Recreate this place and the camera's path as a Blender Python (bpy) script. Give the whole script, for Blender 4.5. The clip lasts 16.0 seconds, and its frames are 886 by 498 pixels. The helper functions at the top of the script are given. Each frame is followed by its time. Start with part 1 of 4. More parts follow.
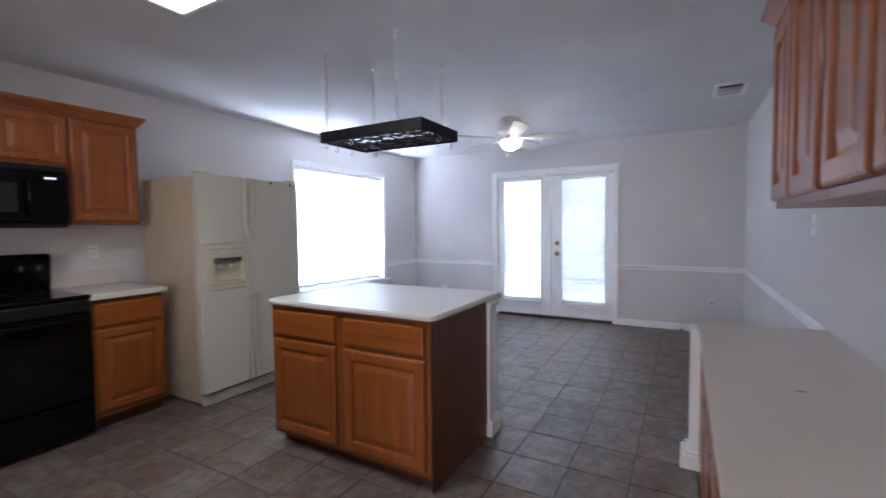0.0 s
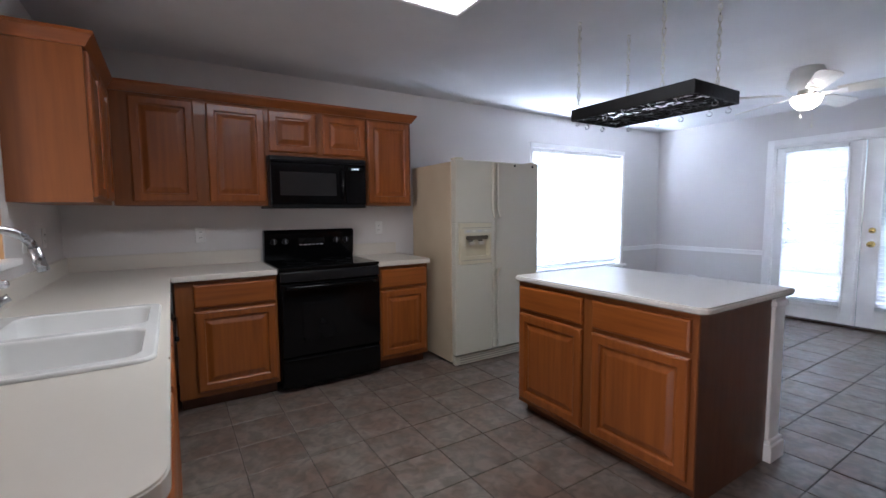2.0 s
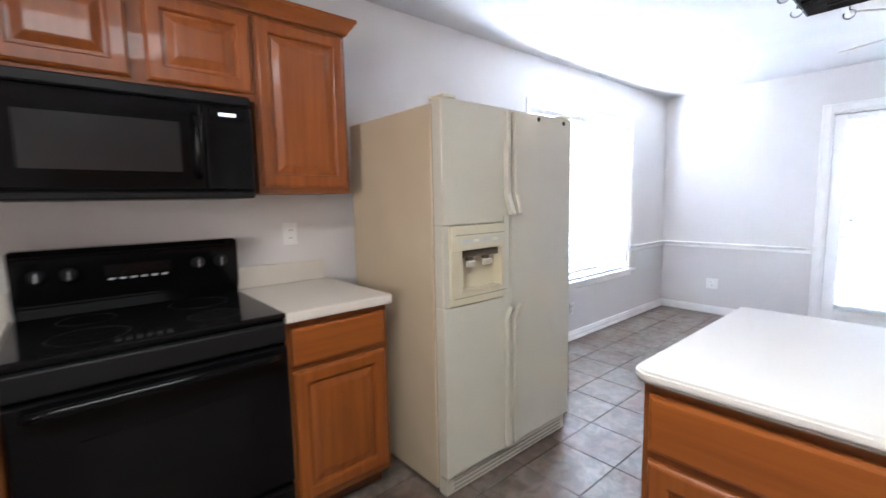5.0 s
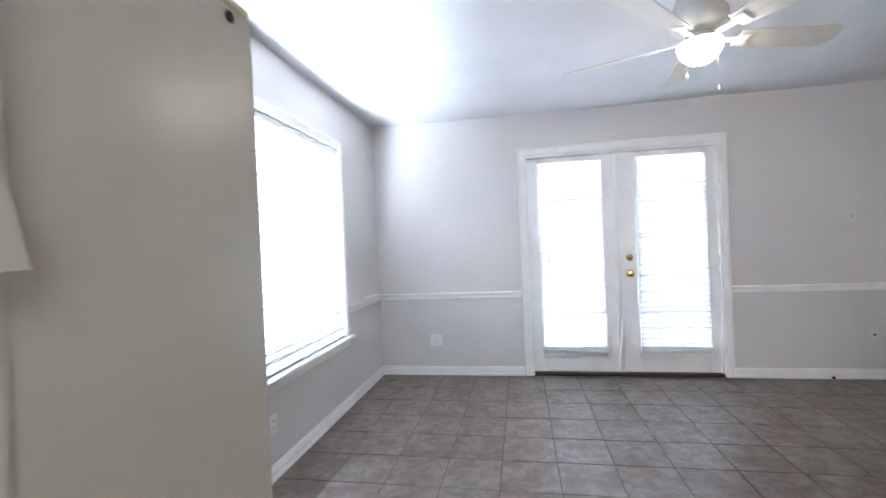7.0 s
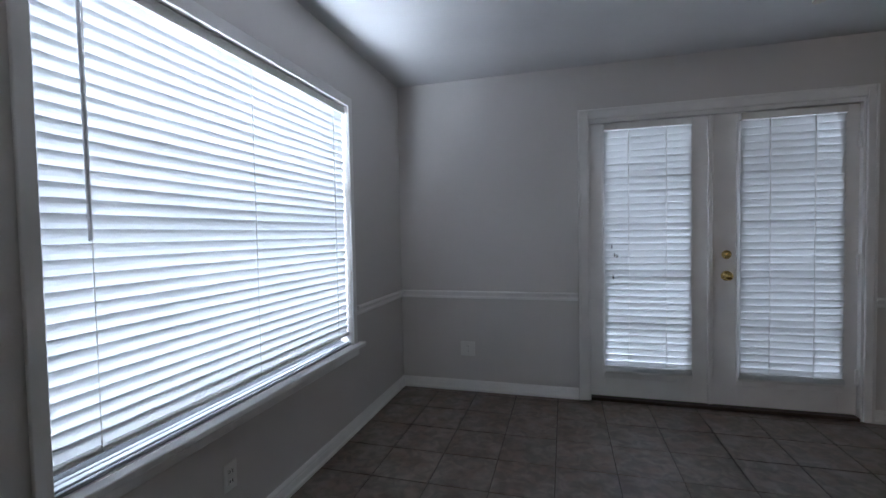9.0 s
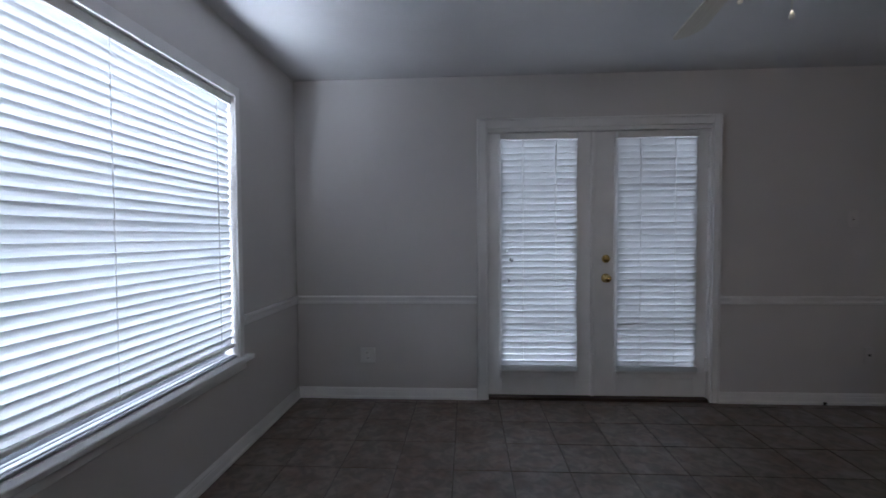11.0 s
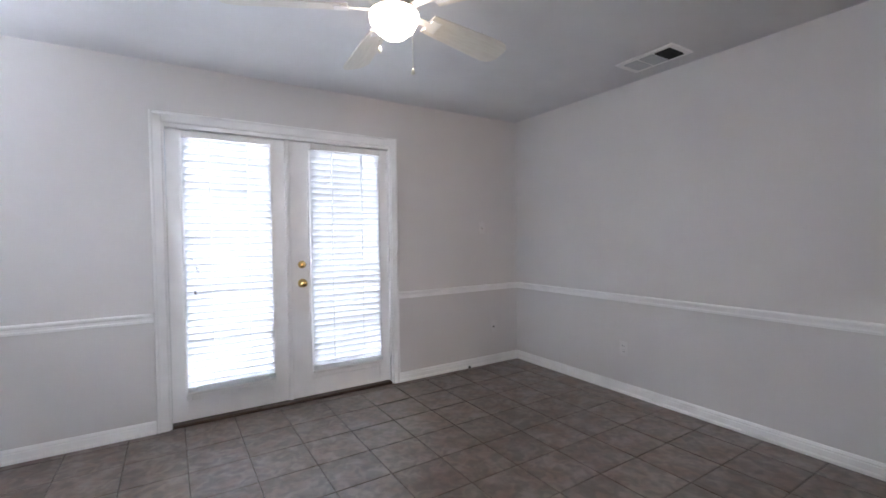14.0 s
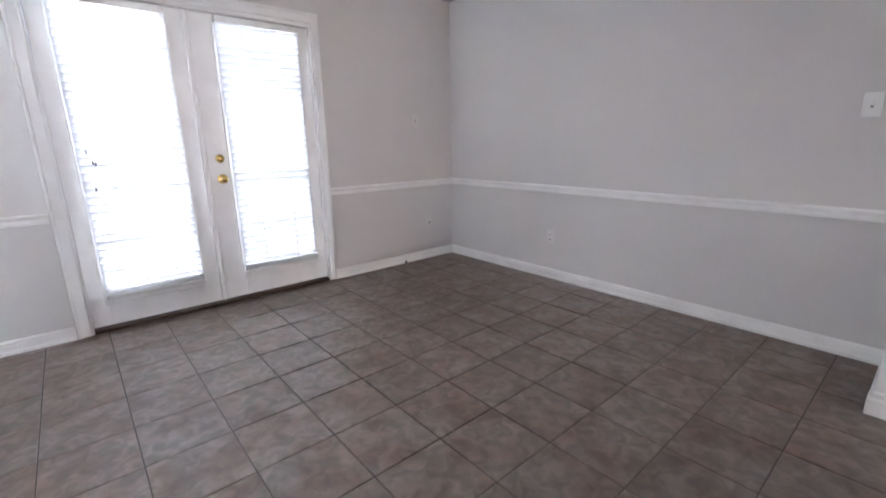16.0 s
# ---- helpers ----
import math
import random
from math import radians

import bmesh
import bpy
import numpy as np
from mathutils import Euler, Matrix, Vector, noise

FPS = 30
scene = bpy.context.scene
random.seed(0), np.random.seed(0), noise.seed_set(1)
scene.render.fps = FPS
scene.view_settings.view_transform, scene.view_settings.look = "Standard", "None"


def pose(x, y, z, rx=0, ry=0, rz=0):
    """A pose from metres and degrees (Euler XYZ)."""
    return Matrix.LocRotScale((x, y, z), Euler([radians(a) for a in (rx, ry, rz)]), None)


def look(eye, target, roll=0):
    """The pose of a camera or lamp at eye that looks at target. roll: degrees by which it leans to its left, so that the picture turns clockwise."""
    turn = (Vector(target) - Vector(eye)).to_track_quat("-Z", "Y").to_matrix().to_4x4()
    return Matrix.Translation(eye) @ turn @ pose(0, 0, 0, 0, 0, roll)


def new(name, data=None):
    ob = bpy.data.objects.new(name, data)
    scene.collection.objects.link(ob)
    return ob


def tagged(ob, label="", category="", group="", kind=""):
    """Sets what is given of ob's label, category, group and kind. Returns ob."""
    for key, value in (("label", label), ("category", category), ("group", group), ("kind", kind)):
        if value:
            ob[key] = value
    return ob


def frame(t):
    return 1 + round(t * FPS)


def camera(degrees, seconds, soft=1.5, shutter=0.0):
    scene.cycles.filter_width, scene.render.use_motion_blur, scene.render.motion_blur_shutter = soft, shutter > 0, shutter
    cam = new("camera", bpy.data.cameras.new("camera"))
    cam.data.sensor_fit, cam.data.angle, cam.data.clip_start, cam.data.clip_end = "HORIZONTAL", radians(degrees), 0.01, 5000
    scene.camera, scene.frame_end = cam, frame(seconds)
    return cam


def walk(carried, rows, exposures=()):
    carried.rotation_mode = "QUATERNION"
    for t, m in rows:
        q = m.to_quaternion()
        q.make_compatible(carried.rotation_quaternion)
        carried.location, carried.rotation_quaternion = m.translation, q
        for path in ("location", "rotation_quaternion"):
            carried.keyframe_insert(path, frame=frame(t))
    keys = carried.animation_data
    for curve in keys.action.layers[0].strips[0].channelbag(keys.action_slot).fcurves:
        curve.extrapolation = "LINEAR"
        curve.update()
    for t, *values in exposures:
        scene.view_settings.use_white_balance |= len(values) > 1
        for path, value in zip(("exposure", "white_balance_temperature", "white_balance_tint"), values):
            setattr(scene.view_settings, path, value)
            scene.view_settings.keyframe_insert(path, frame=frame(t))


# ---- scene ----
cam = camera(91.3, 16.0, shutter=0.4)
PATH = [
    (0, (0.083, -0.245, 1.31), (-0.892, 1.498, 1.211), -0.7),
    (0.5, (0.037, -0.279, 1.308), (-1.209, 1.282, 1.199), -1.0),
    (1, (0.011, -0.314, 1.303), (-1.457, 1.041, 1.196), -1.1),
    (1.5, (-0.007, -0.324, 1.295), (-1.608, 0.866, 1.154), -0.9),
    (2, (-0.041, -0.34, 1.295), (-1.729, 0.719, 1.128), -0.5),
    (2.5, (-0.163, -0.369, 1.29), (-1.879, 0.643, 1.113), -2.6),
    (3, (-0.344, -0.323, 1.272), (-2.097, 0.618, 1.061), -3.0),
    (3.2, (-0.435, -0.243, 1.28), (-2.205, 0.67, 1.09), -2.7),
    (5.3, (-1.82, 0.608, 1.312), (-3.207, 2.041, 1.155), -1.6),
    (5.5, (-1.93, 0.71, 1.284), (-3.167, 2.28, 1.204), -3.4),
    (6, (-2.16, 1.017, 1.317), (-3.05, 2.8, 1.154), -3.6),
    (6.5, (-2.294, 1.367, 1.283), (-2.968, 3.249, 1.214), -2.4),
    (7, (-2.457, 1.731, 1.257), (-2.809, 3.699, 1.238), -2.5),
    (7.5, (-2.559, 2.049, 1.235), (-2.792, 4.034, 1.169), -2.8),
    (8, (-2.547, 2.331, 1.227), (-3.029, 4.272, 1.192), -0.7),
    (8.2, (-2.555, 2.394, 1.243), (-3.131, 4.309, 1.184), -1.2),
    (10.5, (-2.545, 2.565, 1.252), (-2.82, 4.545, 1.187), -0.5),
    (11, (-2.531, 2.568, 1.255), (-2.642, 4.564, 1.192), -0.4),
    (11.5, (-2.504, 2.557, 1.255), (-2.385, 4.552, 1.186), -0.5),
    (12, (-2.457, 2.529, 1.26), (-2.128, 4.501, 1.189), -0.8),
    (12.5, (-2.427, 2.499, 1.264), (-1.91, 4.43, 1.207), -0.7),
    (13, (-2.388, 2.499, 1.271), (-1.664, 4.363, 1.212), -0.5),
    (13.5, (-2.368, 2.474, 1.267), (-1.464, 4.257, 1.213), -0.7),
    (14, (-2.355, 2.441, 1.26), (-1.29, 4.133, 1.21), -0.8),
    (14.5, (-2.347, 2.418, 1.262), (-1.135, 4.008, 1.212), -0.6),
    (15, (-2.339, 2.413, 1.227), (-1.018, 3.912, 1.167), -0.7),
    (15.5, (-2.344, 2.431, 1.192), (-1.045, 3.931, 0.941), -0.9),
    (16, (-2.339, 2.45, 1.163), (-1.079, 3.927, 0.68), -1.0),
]
EXPOSURES = [(0, 0.88, 5680, 16), (1.2, 0.78, 5680, 16), (2, 0.92, 5680, 15), (3, 1.45, 5850, 14), (5.5, 1.85, 5950, 13), (6.5, 1.58, 5950, 12), (7.2, 1.15, 6100, 12), (8.2, -0.15, 6100, 12),
             (10.5, -1.3, 6050, 15), (11.2, -0.98, 6100, 15), (12.5, 0.15, 6300, 16), (14, 0.88, 6350, 16), (16, 1.2, 6400, 17)]
walk(cam, [(t, look(eye, target, roll)) for t, eye, target, roll in PATH], EXPOSURES)

# ---------------------------------------------------------------- world and light
world = bpy.data.worlds.new("sky")
scene.world = world
world.use_nodes = True
wn = world.node_tree.nodes
sky = wn.new("ShaderNodeTexSky")
sky.sky_type, sky.sun_disc = "NISHITA", False
sky.sun_elevation, sky.sun_rotation = radians(48), radians(200)
world.node_tree.links.new(sky.outputs[0], wn["Background"].inputs[0])
wn["Background"].inputs[1].default_value = 0.1
sun = new("sun", bpy.data.lights.new("sun", "SUN"))
sun.data.energy, sun.data.angle, sun.data.color = 1.5, radians(10), (1, 0.95, 0.88)
sun.matrix_world = look((0, 0, 6), (-1.2, 3.6, 2))


def area(name, m, w, h, watts, colour):
    lamp = new(name, bpy.data.lights.new(name, "AREA"))
    lamp.data.shape, lamp.data.size, lamp.data.size_y = "RECTANGLE", w, h
    lamp.data.energy, lamp.data.color = watts, colour
    lamp.matrix_world = m
    return lamp


# daylight standing in the openings, outside the blinds
area("window_daylight", pose(-3.955, 4.15, 1.33, 0, -90, 0), 1.30, 1.60, 460, (0.80, 0.90, 1.0))
for x, watts in ((-2.0, 56), (-1.13, 25)):
    area("door_daylight", pose(x, 5.965, 1.09, -90, 0, 0), 0.56, 1.72, watts, (0.80, 0.90, 1.0)).data.spread = radians(80)
tubes = area("kitchen_tubes", pose(-1.82, 0.47, 2.383), 0.56, 1.16, 5.5, (0.97, 1.0, 0.88))
tubes.data.spread = radians(125)
# unseen fill lamp added in the next room, with no opening behind it
area("back_room_fill", pose(0.05, -4.2, 1.5, 90, 0, 0), 1.2, 1.6, 44, (1, 0.93, 0.85))

# ---------------------------------------------------------------- materials


def mat(name, colour, rough=0.5, metal=0.0, colour2=None, scale=6.0, bump=0.0, bump_scale=60.0, stretch=(1, 1, 1), vary=0.0, coat=0.0,
        emit=0.0, emit_colour=None, translucent=0.0, detail=4.0, contrast=(0.35, 0.65), gloss_var=0.08):
    """Procedural surface: two colours mixed by a large noise, a fine noise for relief and gloss, object-to-object variation."""
    m = bpy.data.materials.new(name)
    m.use_nodes = True
    n, l = m.node_tree.nodes, m.node_tree.links
    b = n["Principled BSDF"]
    b.inputs["Roughness"].default_value, b.inputs["Metallic"].default_value = rough, metal
    b.inputs["Coat Weight"].default_value = coat
    tc = n.new("ShaderNodeTexCoord")
    mp = n.new("ShaderNodeMapping")
    mp.inputs["Scale"].default_value = stretch
    l.new(tc.outputs["Object"], mp.inputs["Vector"])
    info = n.new("ShaderNodeObjectInfo")
    shift = n.new("ShaderNodeVectorMath")
    shift.operation = "ADD"
    times = n.new("ShaderNodeVectorMath")
    times.operation = "SCALE"
    times.inputs[0].default_value = (37.0, 19.0, 53.0)
    l.new(info.outputs["Random"], times.inputs["Scale"])
    l.new(mp.outputs[0], shift.inputs[0])
    l.new(times.outputs[0], shift.inputs[1])
    big = n.new("ShaderNodeTexNoise")
    big.inputs["Scale"].default_value, big.inputs["Detail"].default_value = scale, detail
    l.new(shift.outputs[0], big.inputs["Vector"])
    ramp = n.new("ShaderNodeMapRange")
    ramp.inputs["From Min"].default_value, ramp.inputs["From Max"].default_value = contrast
    l.new(big.outputs["Fac"], ramp.inputs["Value"])
    mix = n.new("ShaderNodeMix")
    mix.data_type = "RGBA"
    c2 = colour2 or tuple(c * 0.93 for c in colour)
    mix.inputs["A"].default_value, mix.inputs["B"].default_value = (*colour, 1), (*c2, 1)
    l.new(ramp.outputs[0], mix.inputs["Factor"])
    out = mix.outputs["Result"]
    if vary:
        hsv = n.new("ShaderNodeHueSaturation")
        val = n.new("ShaderNodeMapRange")
        val.inputs["To Min"].default_value, val.inputs["To Max"].default_value = 1 - vary, 1 + vary
        l.new(info.outputs["Random"], val.inputs["Value"])
        l.new(val.outputs[0], hsv.inputs["Value"])
        l.new(out, hsv.inputs["Color"])
        out = hsv.outputs[0]
    l.new(out, b.inputs["Base Color"])
    fine = n.new("ShaderNodeTexNoise")
    fine.inputs["Scale"].default_value, fine.inputs["Detail"].default_value = bump_scale, 3
    l.new(shift.outputs[0], fine.inputs["Vector"])
    rr = n.new("ShaderNodeMapRange")
    rr.inputs["To Min"].default_value, rr.inputs["To Max"].default_value = max(rough - gloss_var, 0.02), min(rough + gloss_var, 1)
    l.new(fine.outputs["Fac"], rr.inputs["Value"])
    l.new(rr.outputs[0], b.inputs["Roughness"])
    if bump:
        bp = n.new("ShaderNodeBump")
        bp.inputs["Strength"].default_value, bp.inputs["Distance"].default_value = bump, 0.004
        l.new(fine.outputs["Fac"], bp.inputs["Height"])
        l.new(bp.outputs[0], b.inputs["Normal"])
    if emit:
        b.inputs["Emission Color"].default_value = (*(emit_colour or colour), 1)
        b.inputs["Emission Strength"].default_value = emit
    if translucent:
        tr = n.new("ShaderNodeBsdfTranslucent")
        l.new(out, tr.inputs["Color"])
        ms = n.new("ShaderNodeMixShader")
        ms.inputs[0].default_value = translucent
        l.new(b.outputs[0], ms.inputs[1])
        l.new(tr.outputs[0], ms.inputs[2])
        l.new(ms.outputs[0], n["Material Output"].inputs["Surface"])
    return m


def glass_mat(name, colour=(1, 1, 1), rough=0.0):
    m = bpy.data.materials.new(name)
    m.use_nodes = True
    b = m.node_tree.nodes["Principled BSDF"]
    b.inputs["Base Color"].default_value = (*colour, 1)
    b.inputs["Transmission Weight"].default_value, b.inputs["Roughness"].default_value, b.inputs["IOR"].default_value = 1, rough, 1.45
    return m


WALL = mat("wall_paint", (0.715, 0.690, 0.674), 0.75, scale=1.2, colour2=(0.69, 0.665, 0.65), bump=0.25, bump_scale=140)
CEIL = mat("ceiling_paint", (0.72, 0.715, 0.72), 0.85, scale=2, bump=0.3, bump_scale=90)
TRIM = mat("white_trim_paint", (0.93, 0.92, 0.91), 0.35, scale=5, bump=0.05)
TAN = mat("tan_paint", (0.62, 0.36, 0.16), 0.8, scale=1.5)
OAK = mat("oak_stain", (0.350, 0.100, 0.017), 0.33, colour2=(0.205, 0.052, 0.009), scale=4, stretch=(9, 9, 0.5), bump=0.05, bump_scale=45, vary=0.10, coat=0.25, detail=7, contrast=(0.24, 0.78))
OAK_X = mat("oak_stain_across", (0.350, 0.100, 0.017), 0.33, colour2=(0.205, 0.052, 0.009), scale=4, stretch=(0.5, 0.5, 9), bump=0.05, bump_scale=45, vary=0.10, coat=0.25, detail=7, contrast=(0.24, 0.78))
OAK_FRAME = mat("oak_face_frame", (0.255, 0.080, 0.016), 0.4, colour2=(0.185, 0.052, 0.010), scale=4, stretch=(9, 9, 0.5), bump=0.05, bump_scale=45, vary=0.08, coat=0.25, detail=7, contrast=(0.24, 0.78))
# darker oak with shade put into the colour, for toe recesses and island side
OAK_SHADED = mat("oak_panel_shaded", (0.115, 0.038, 0.014), 0.45, colour2=(0.085, 0.028, 0.010), scale=5, stretch=(6, 6, 0.6), bump=0.08)
COUNTER = mat("cream_laminate", (0.68, 0.63, 0.56), 0.33, colour2=(0.672, 0.622, 0.552), scale=60, detail=2, contrast=(0.2, 0.8), gloss_var=0.015)
ISLAND_TOP = mat("pale_laminate", (0.72, 0.69, 0.65), 0.3, colour2=(0.712, 0.682, 0.642), scale=60, detail=2, contrast=(0.2, 0.8), gloss_var=0.015)
BLACK = mat("black_enamel", (0.0035, 0.0035, 0.004), 0.12, scale=8)
BLACK_DULL = mat("black_plastic", (0.011, 0.011, 0.012), 0.36, scale=8)
BLACK_GLASS = mat("black_glass", (0.006, 0.006, 0.0065), 0.06, scale=3)
for dark in (BLACK, BLACK_DULL, BLACK_GLASS):
    dark.node_tree.nodes["Principled BSDF"].inputs["Specular IOR Level"].default_value = 0.22
IRON = mat("black_iron", (0.015, 0.015, 0.015), 0.45, metal=0.3, scale=20, bump=0.2)
FRIDGE = mat("almond_enamel", (0.62, 0.595, 0.50), 0.27, colour2=(0.605, 0.58, 0.485), scale=2, bump=0.05, bump_scale=500)
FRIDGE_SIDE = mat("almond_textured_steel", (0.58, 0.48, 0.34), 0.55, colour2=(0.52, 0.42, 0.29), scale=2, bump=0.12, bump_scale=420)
FRIDGE_TRIM = mat("yellowed_plastic", (0.63, 0.58, 0.43), 0.4, colour2=(0.59, 0.53, 0.37), scale=9)
# brown-grey that carries the shade of the shallow dispenser recess
DISPENSER_SHADE = mat("shaded_recess_plastic", (0.14, 0.12, 0.085), 0.5)
GREY_GAP = mat("grey_gasket", (0.30, 0.28, 0.24), 0.6)
CHROME = mat("chrome", (0.72, 0.72, 0.72), 0.14, metal=1)
STEEL = mat("brushed_nickel", (0.46, 0.46, 0.47), 0.28, metal=1)
BRASS = mat("brass", (0.72, 0.52, 0.20), 0.22, metal=1)
BRASS_CHAIN = mat("pale_brass_chain", (0.74, 0.72, 0.62), 0.3, metal=0.7)
SINK = mat("white_enamel", (0.80, 0.79, 0.77), 0.14, scale=4)
PLATE = mat("white_plastic", (0.88, 0.87, 0.85), 0.35)
PLATE_PAINTED = mat("wall_coloured_plate", (0.76, 0.74, 0.725), 0.45)
PALE = mat("grey_white_print", (0.55, 0.56, 0.58), 0.5)
HOLE = mat("dark_hole", (0.02, 0.02, 0.02), 0.7)
SLAT = mat("white_blind_slat", (0.82, 0.83, 0.84), 0.4, translucent=0.28, scale=3)
GLASS = glass_mat("window_glass")
BOWL = mat("frosted_glass_lit", (0.9, 0.85, 0.75), 0.4, emit=14.0, emit_colour=(1, 0.88, 0.72))
DIFFUSER = mat("lit_diffuser", (0.9, 0.9, 0.9), 0.5, emit=3.2, emit_colour=(1, 0.97, 0.92))
FAN = mat("white_fan_enamel", (0.78, 0.77, 0.74), 0.35)
BLADE = mat("whitewashed_blade", (0.70, 0.67, 0.60), 0.5, colour2=(0.64, 0.60, 0.53), scale=8, stretch=(1, 8, 1))
GROUT = mat("dark_grout", (0.082, 0.071, 0.064), 0.9, scale=20, bump=0.3)


def tile_mat():
    """Slate-look glaze: grey and rust-brown clouds, dark veins, each tile a little different."""
    m = mat("slate_look_tile", (0.176, 0.150, 0.128), 0.40, colour2=(0.135, 0.087, 0.066), scale=6, bump=0.16, bump_scale=24, vary=0.09, detail=5, contrast=(0.38, 0.62))
    n, l = m.node_tree.nodes, m.node_tree.links
    b = n["Principled BSDF"]
    old = b.inputs["Base Color"].links[0].from_socket
    shift = next(q for q in n if q.type == "VECT_MATH" and q.operation == "ADD")
    veins = n.new("ShaderNodeTexNoise")
    veins.inputs["Scale"].default_value, veins.inputs["Detail"].default_value, veins.inputs["Distortion"].default_value = 15, 5, 0.8
    l.new(shift.outputs[0], veins.inputs["Vector"])
    k = n.new("ShaderNodeMapRange")
    k.inputs["From Min"].default_value, k.inputs["From Max"].default_value = 0.38, 0.62
    k.inputs["To Min"].default_value, k.inputs["To Max"].default_value = 0.66, 1.14
    l.new(veins.outputs["Fac"], k.inputs["Value"])
    mul = n.new("ShaderNodeVectorMath")
    mul.operation = "SCALE"
    l.new(old, mul.inputs[0])
    l.new(k.outputs[0], mul.inputs["Scale"])
    l.new(mul.outputs[0], b.inputs["Base Color"])
    b.inputs["Specular IOR Level"].default_value = 0.75
    return m


TILE = tile_mat()
THRESH = mat("brown_threshold", (0.055, 0.03, 0.018), 0.5, scale=12)
LAWN = mat("pale_ground", (0.30, 0.30, 0.27), 0.9, scale=3)
TIN = mat("grey_sash", (0.30, 0.31, 0.33), 0.4, metal=0.4)

# ---------------------------------------------------------------- mesh helpers


def add_box(bm, x0, y0, z0, x1, y1, z1, bevel=0.0, seg=1):
    made = bmesh.ops.create_cube(bm, size=1)["verts"]
    for v in made:
        v.co = Vector((x0 + (v.co.x + .5) * (x1 - x0), y0 + (v.co.y + .5) * (y1 - y0), z0 + (v.co.z + .5) * (z1 - z0)))
    if bevel:
        edges = list({e for v in made for e in v.link_edges})
        bmesh.ops.bevel(bm, geom=edges, offset=bevel, segments=seg, affect="EDGES", profile=0.5)


def boxes(*rows, bevel=0.0, seg=1):
    bm = bmesh.new()
    for r in rows:
        add_box(bm, *r, bevel=bevel, seg=seg)
    return bm


def lathe(profile, steps=24, centre=(0, 0, 0), axis="Z"):
    """A turned shape from (radius, height) pairs."""
    bm = bmesh.new()
    rings = []
    for r, h in profile:
        ring = []
        for i in range(steps):
            a = 2 * math.pi * i / steps
            ring.append(bm.verts.new((r * math.cos(a), r * math.sin(a), h)))
        rings.append(ring)
    for a, b in zip(rings, rings[1:]):
        for i in range(steps):
            j = (i + 1) % steps
            bm.faces.new((a[i], a[j], b[j], b[i]))
    bm.faces.new(rings[0][::-1])
    bm.faces.new(rings[-1])
    turn = {"Z": Matrix(), "X": Matrix.Rotation(radians(90), 4, "Y"), "Y": Matrix.Rotation(radians(-90), 4, "X"), "-Y": Matrix.Rotation(radians(90), 4, "X")}[axis]
    bmesh.ops.transform(bm, matrix=Matrix.Translation(centre) @ turn, verts=bm.verts)
    bmesh.ops.recalc_face_normals(bm, faces=bm.faces)
    for f in bm.faces:
        f.smooth = len(f.verts) == 4
    return bm


def tube(points, radius, steps=8, closed=False, bm=None):
    """A round bar along points."""
    bm = bm or bmesh.new()
    pts = [Vector(p) for p in points]
    rings = []
    count = len(pts)
    for i, p in enumerate(pts):
        a = pts[i - 1] if (i or closed) else p
        b = pts[(i + 1) % count] if (i < count - 1 or closed) else p
        d = (b - a).normalized()
        side = d.cross(Vector((0, 0, 1)))
        if side.length < 0.05:
            side = d.cross(Vector((1, 0, 0)))
        side.normalize()
        up = side.cross(d)
        rings.append([bm.verts.new(p + radius * (math.cos(k * 2 * math.pi / steps) * side + math.sin(k * 2 * math.pi / steps) * up)) for k in range(steps)])
    pairs = list(zip(rings, rings[1:])) + ([(rings[-1], rings[0])] if closed else [])
    for a, b in pairs:
        for k in range(steps):
            j = (k + 1) % steps
            bm.faces.new((a[k], a[j], b[j], b[k])).smooth = True
    if not closed:
        bm.faces.new(rings[0][::-1])
        bm.faces.new(rings[-1])
    return bm


def finish(name, bm, material):
    me = bpy.data.meshes.new(name)
    bmesh.ops.recalc_face_normals(bm, faces=bm.faces)
    bm.to_mesh(me)
    bm.free()
    me.materials.append(material)
    return me


def part(name, bm, material, parent, label="", m=None):
    ob = new(name, finish(name, bm, material))
    ob.parent = parent
    if m is not None:
        ob.matrix_basis = m
    if label:
        tagged(ob, label)
    return ob


def thing(name, m, label, category, group="", kind=""):
    ob = new(name)
    ob.empty_display_size = 0.1
    ob.matrix_basis = m
    return tagged(ob, label, category, group, kind)


def solid(name, bm, material, label, category, group="", kind="", m=None):
    ob = new(name, finish(name, bm, material))
    if m is not None:
        ob.matrix_basis = m
    return tagged(ob, label, category, group, kind)


def slab(name, rows, material, label, category, bevel=0.0):
    return solid(name, boxes(*rows, bevel=bevel), material, label, category, kind="structure")


# ---------------------------------------------------------------- structure
XL, XR, YB, YS, H = -3.85, 0.69, 5.85, -0.96, 2.44
T = 0.13
WY0, WY1, WZ0, WZ1 = 3.305, 4.98, 0.555, 2.05      # window opening
DX0, DX1, DZ = -2.385, -0.738, 2.05                # double door opening

slab("wall_west", [(XL - T, -4.6, 0, XL, WY0, H), (XL - T, WY1, 0, XL, YB + T, H), (XL - T, WY0, 0, XL, WY1, WZ0), (XL - T, WY0, WZ1, XL, WY1, H)], WALL,
     "pale grey painted plaster wall behind the stove", "wall")
slab("wall_north", [(XL, YB, 0, DX0, YB + T, H), (DX1, YB, 0, XR + T, YB + T, H), (DX0, YB, DZ, DX1, YB + T, H)], WALL,
     "pale grey painted wall around the double doors", "wall")
slab("wall_east", [(XR, -4.6, 0, XR + T, YB, H)], WALL, "long pale grey painted wall with chair rail", "wall")
OX0, OX1, OZ0, OZ1 = -2.66, -1.25, 1.08, 2.1
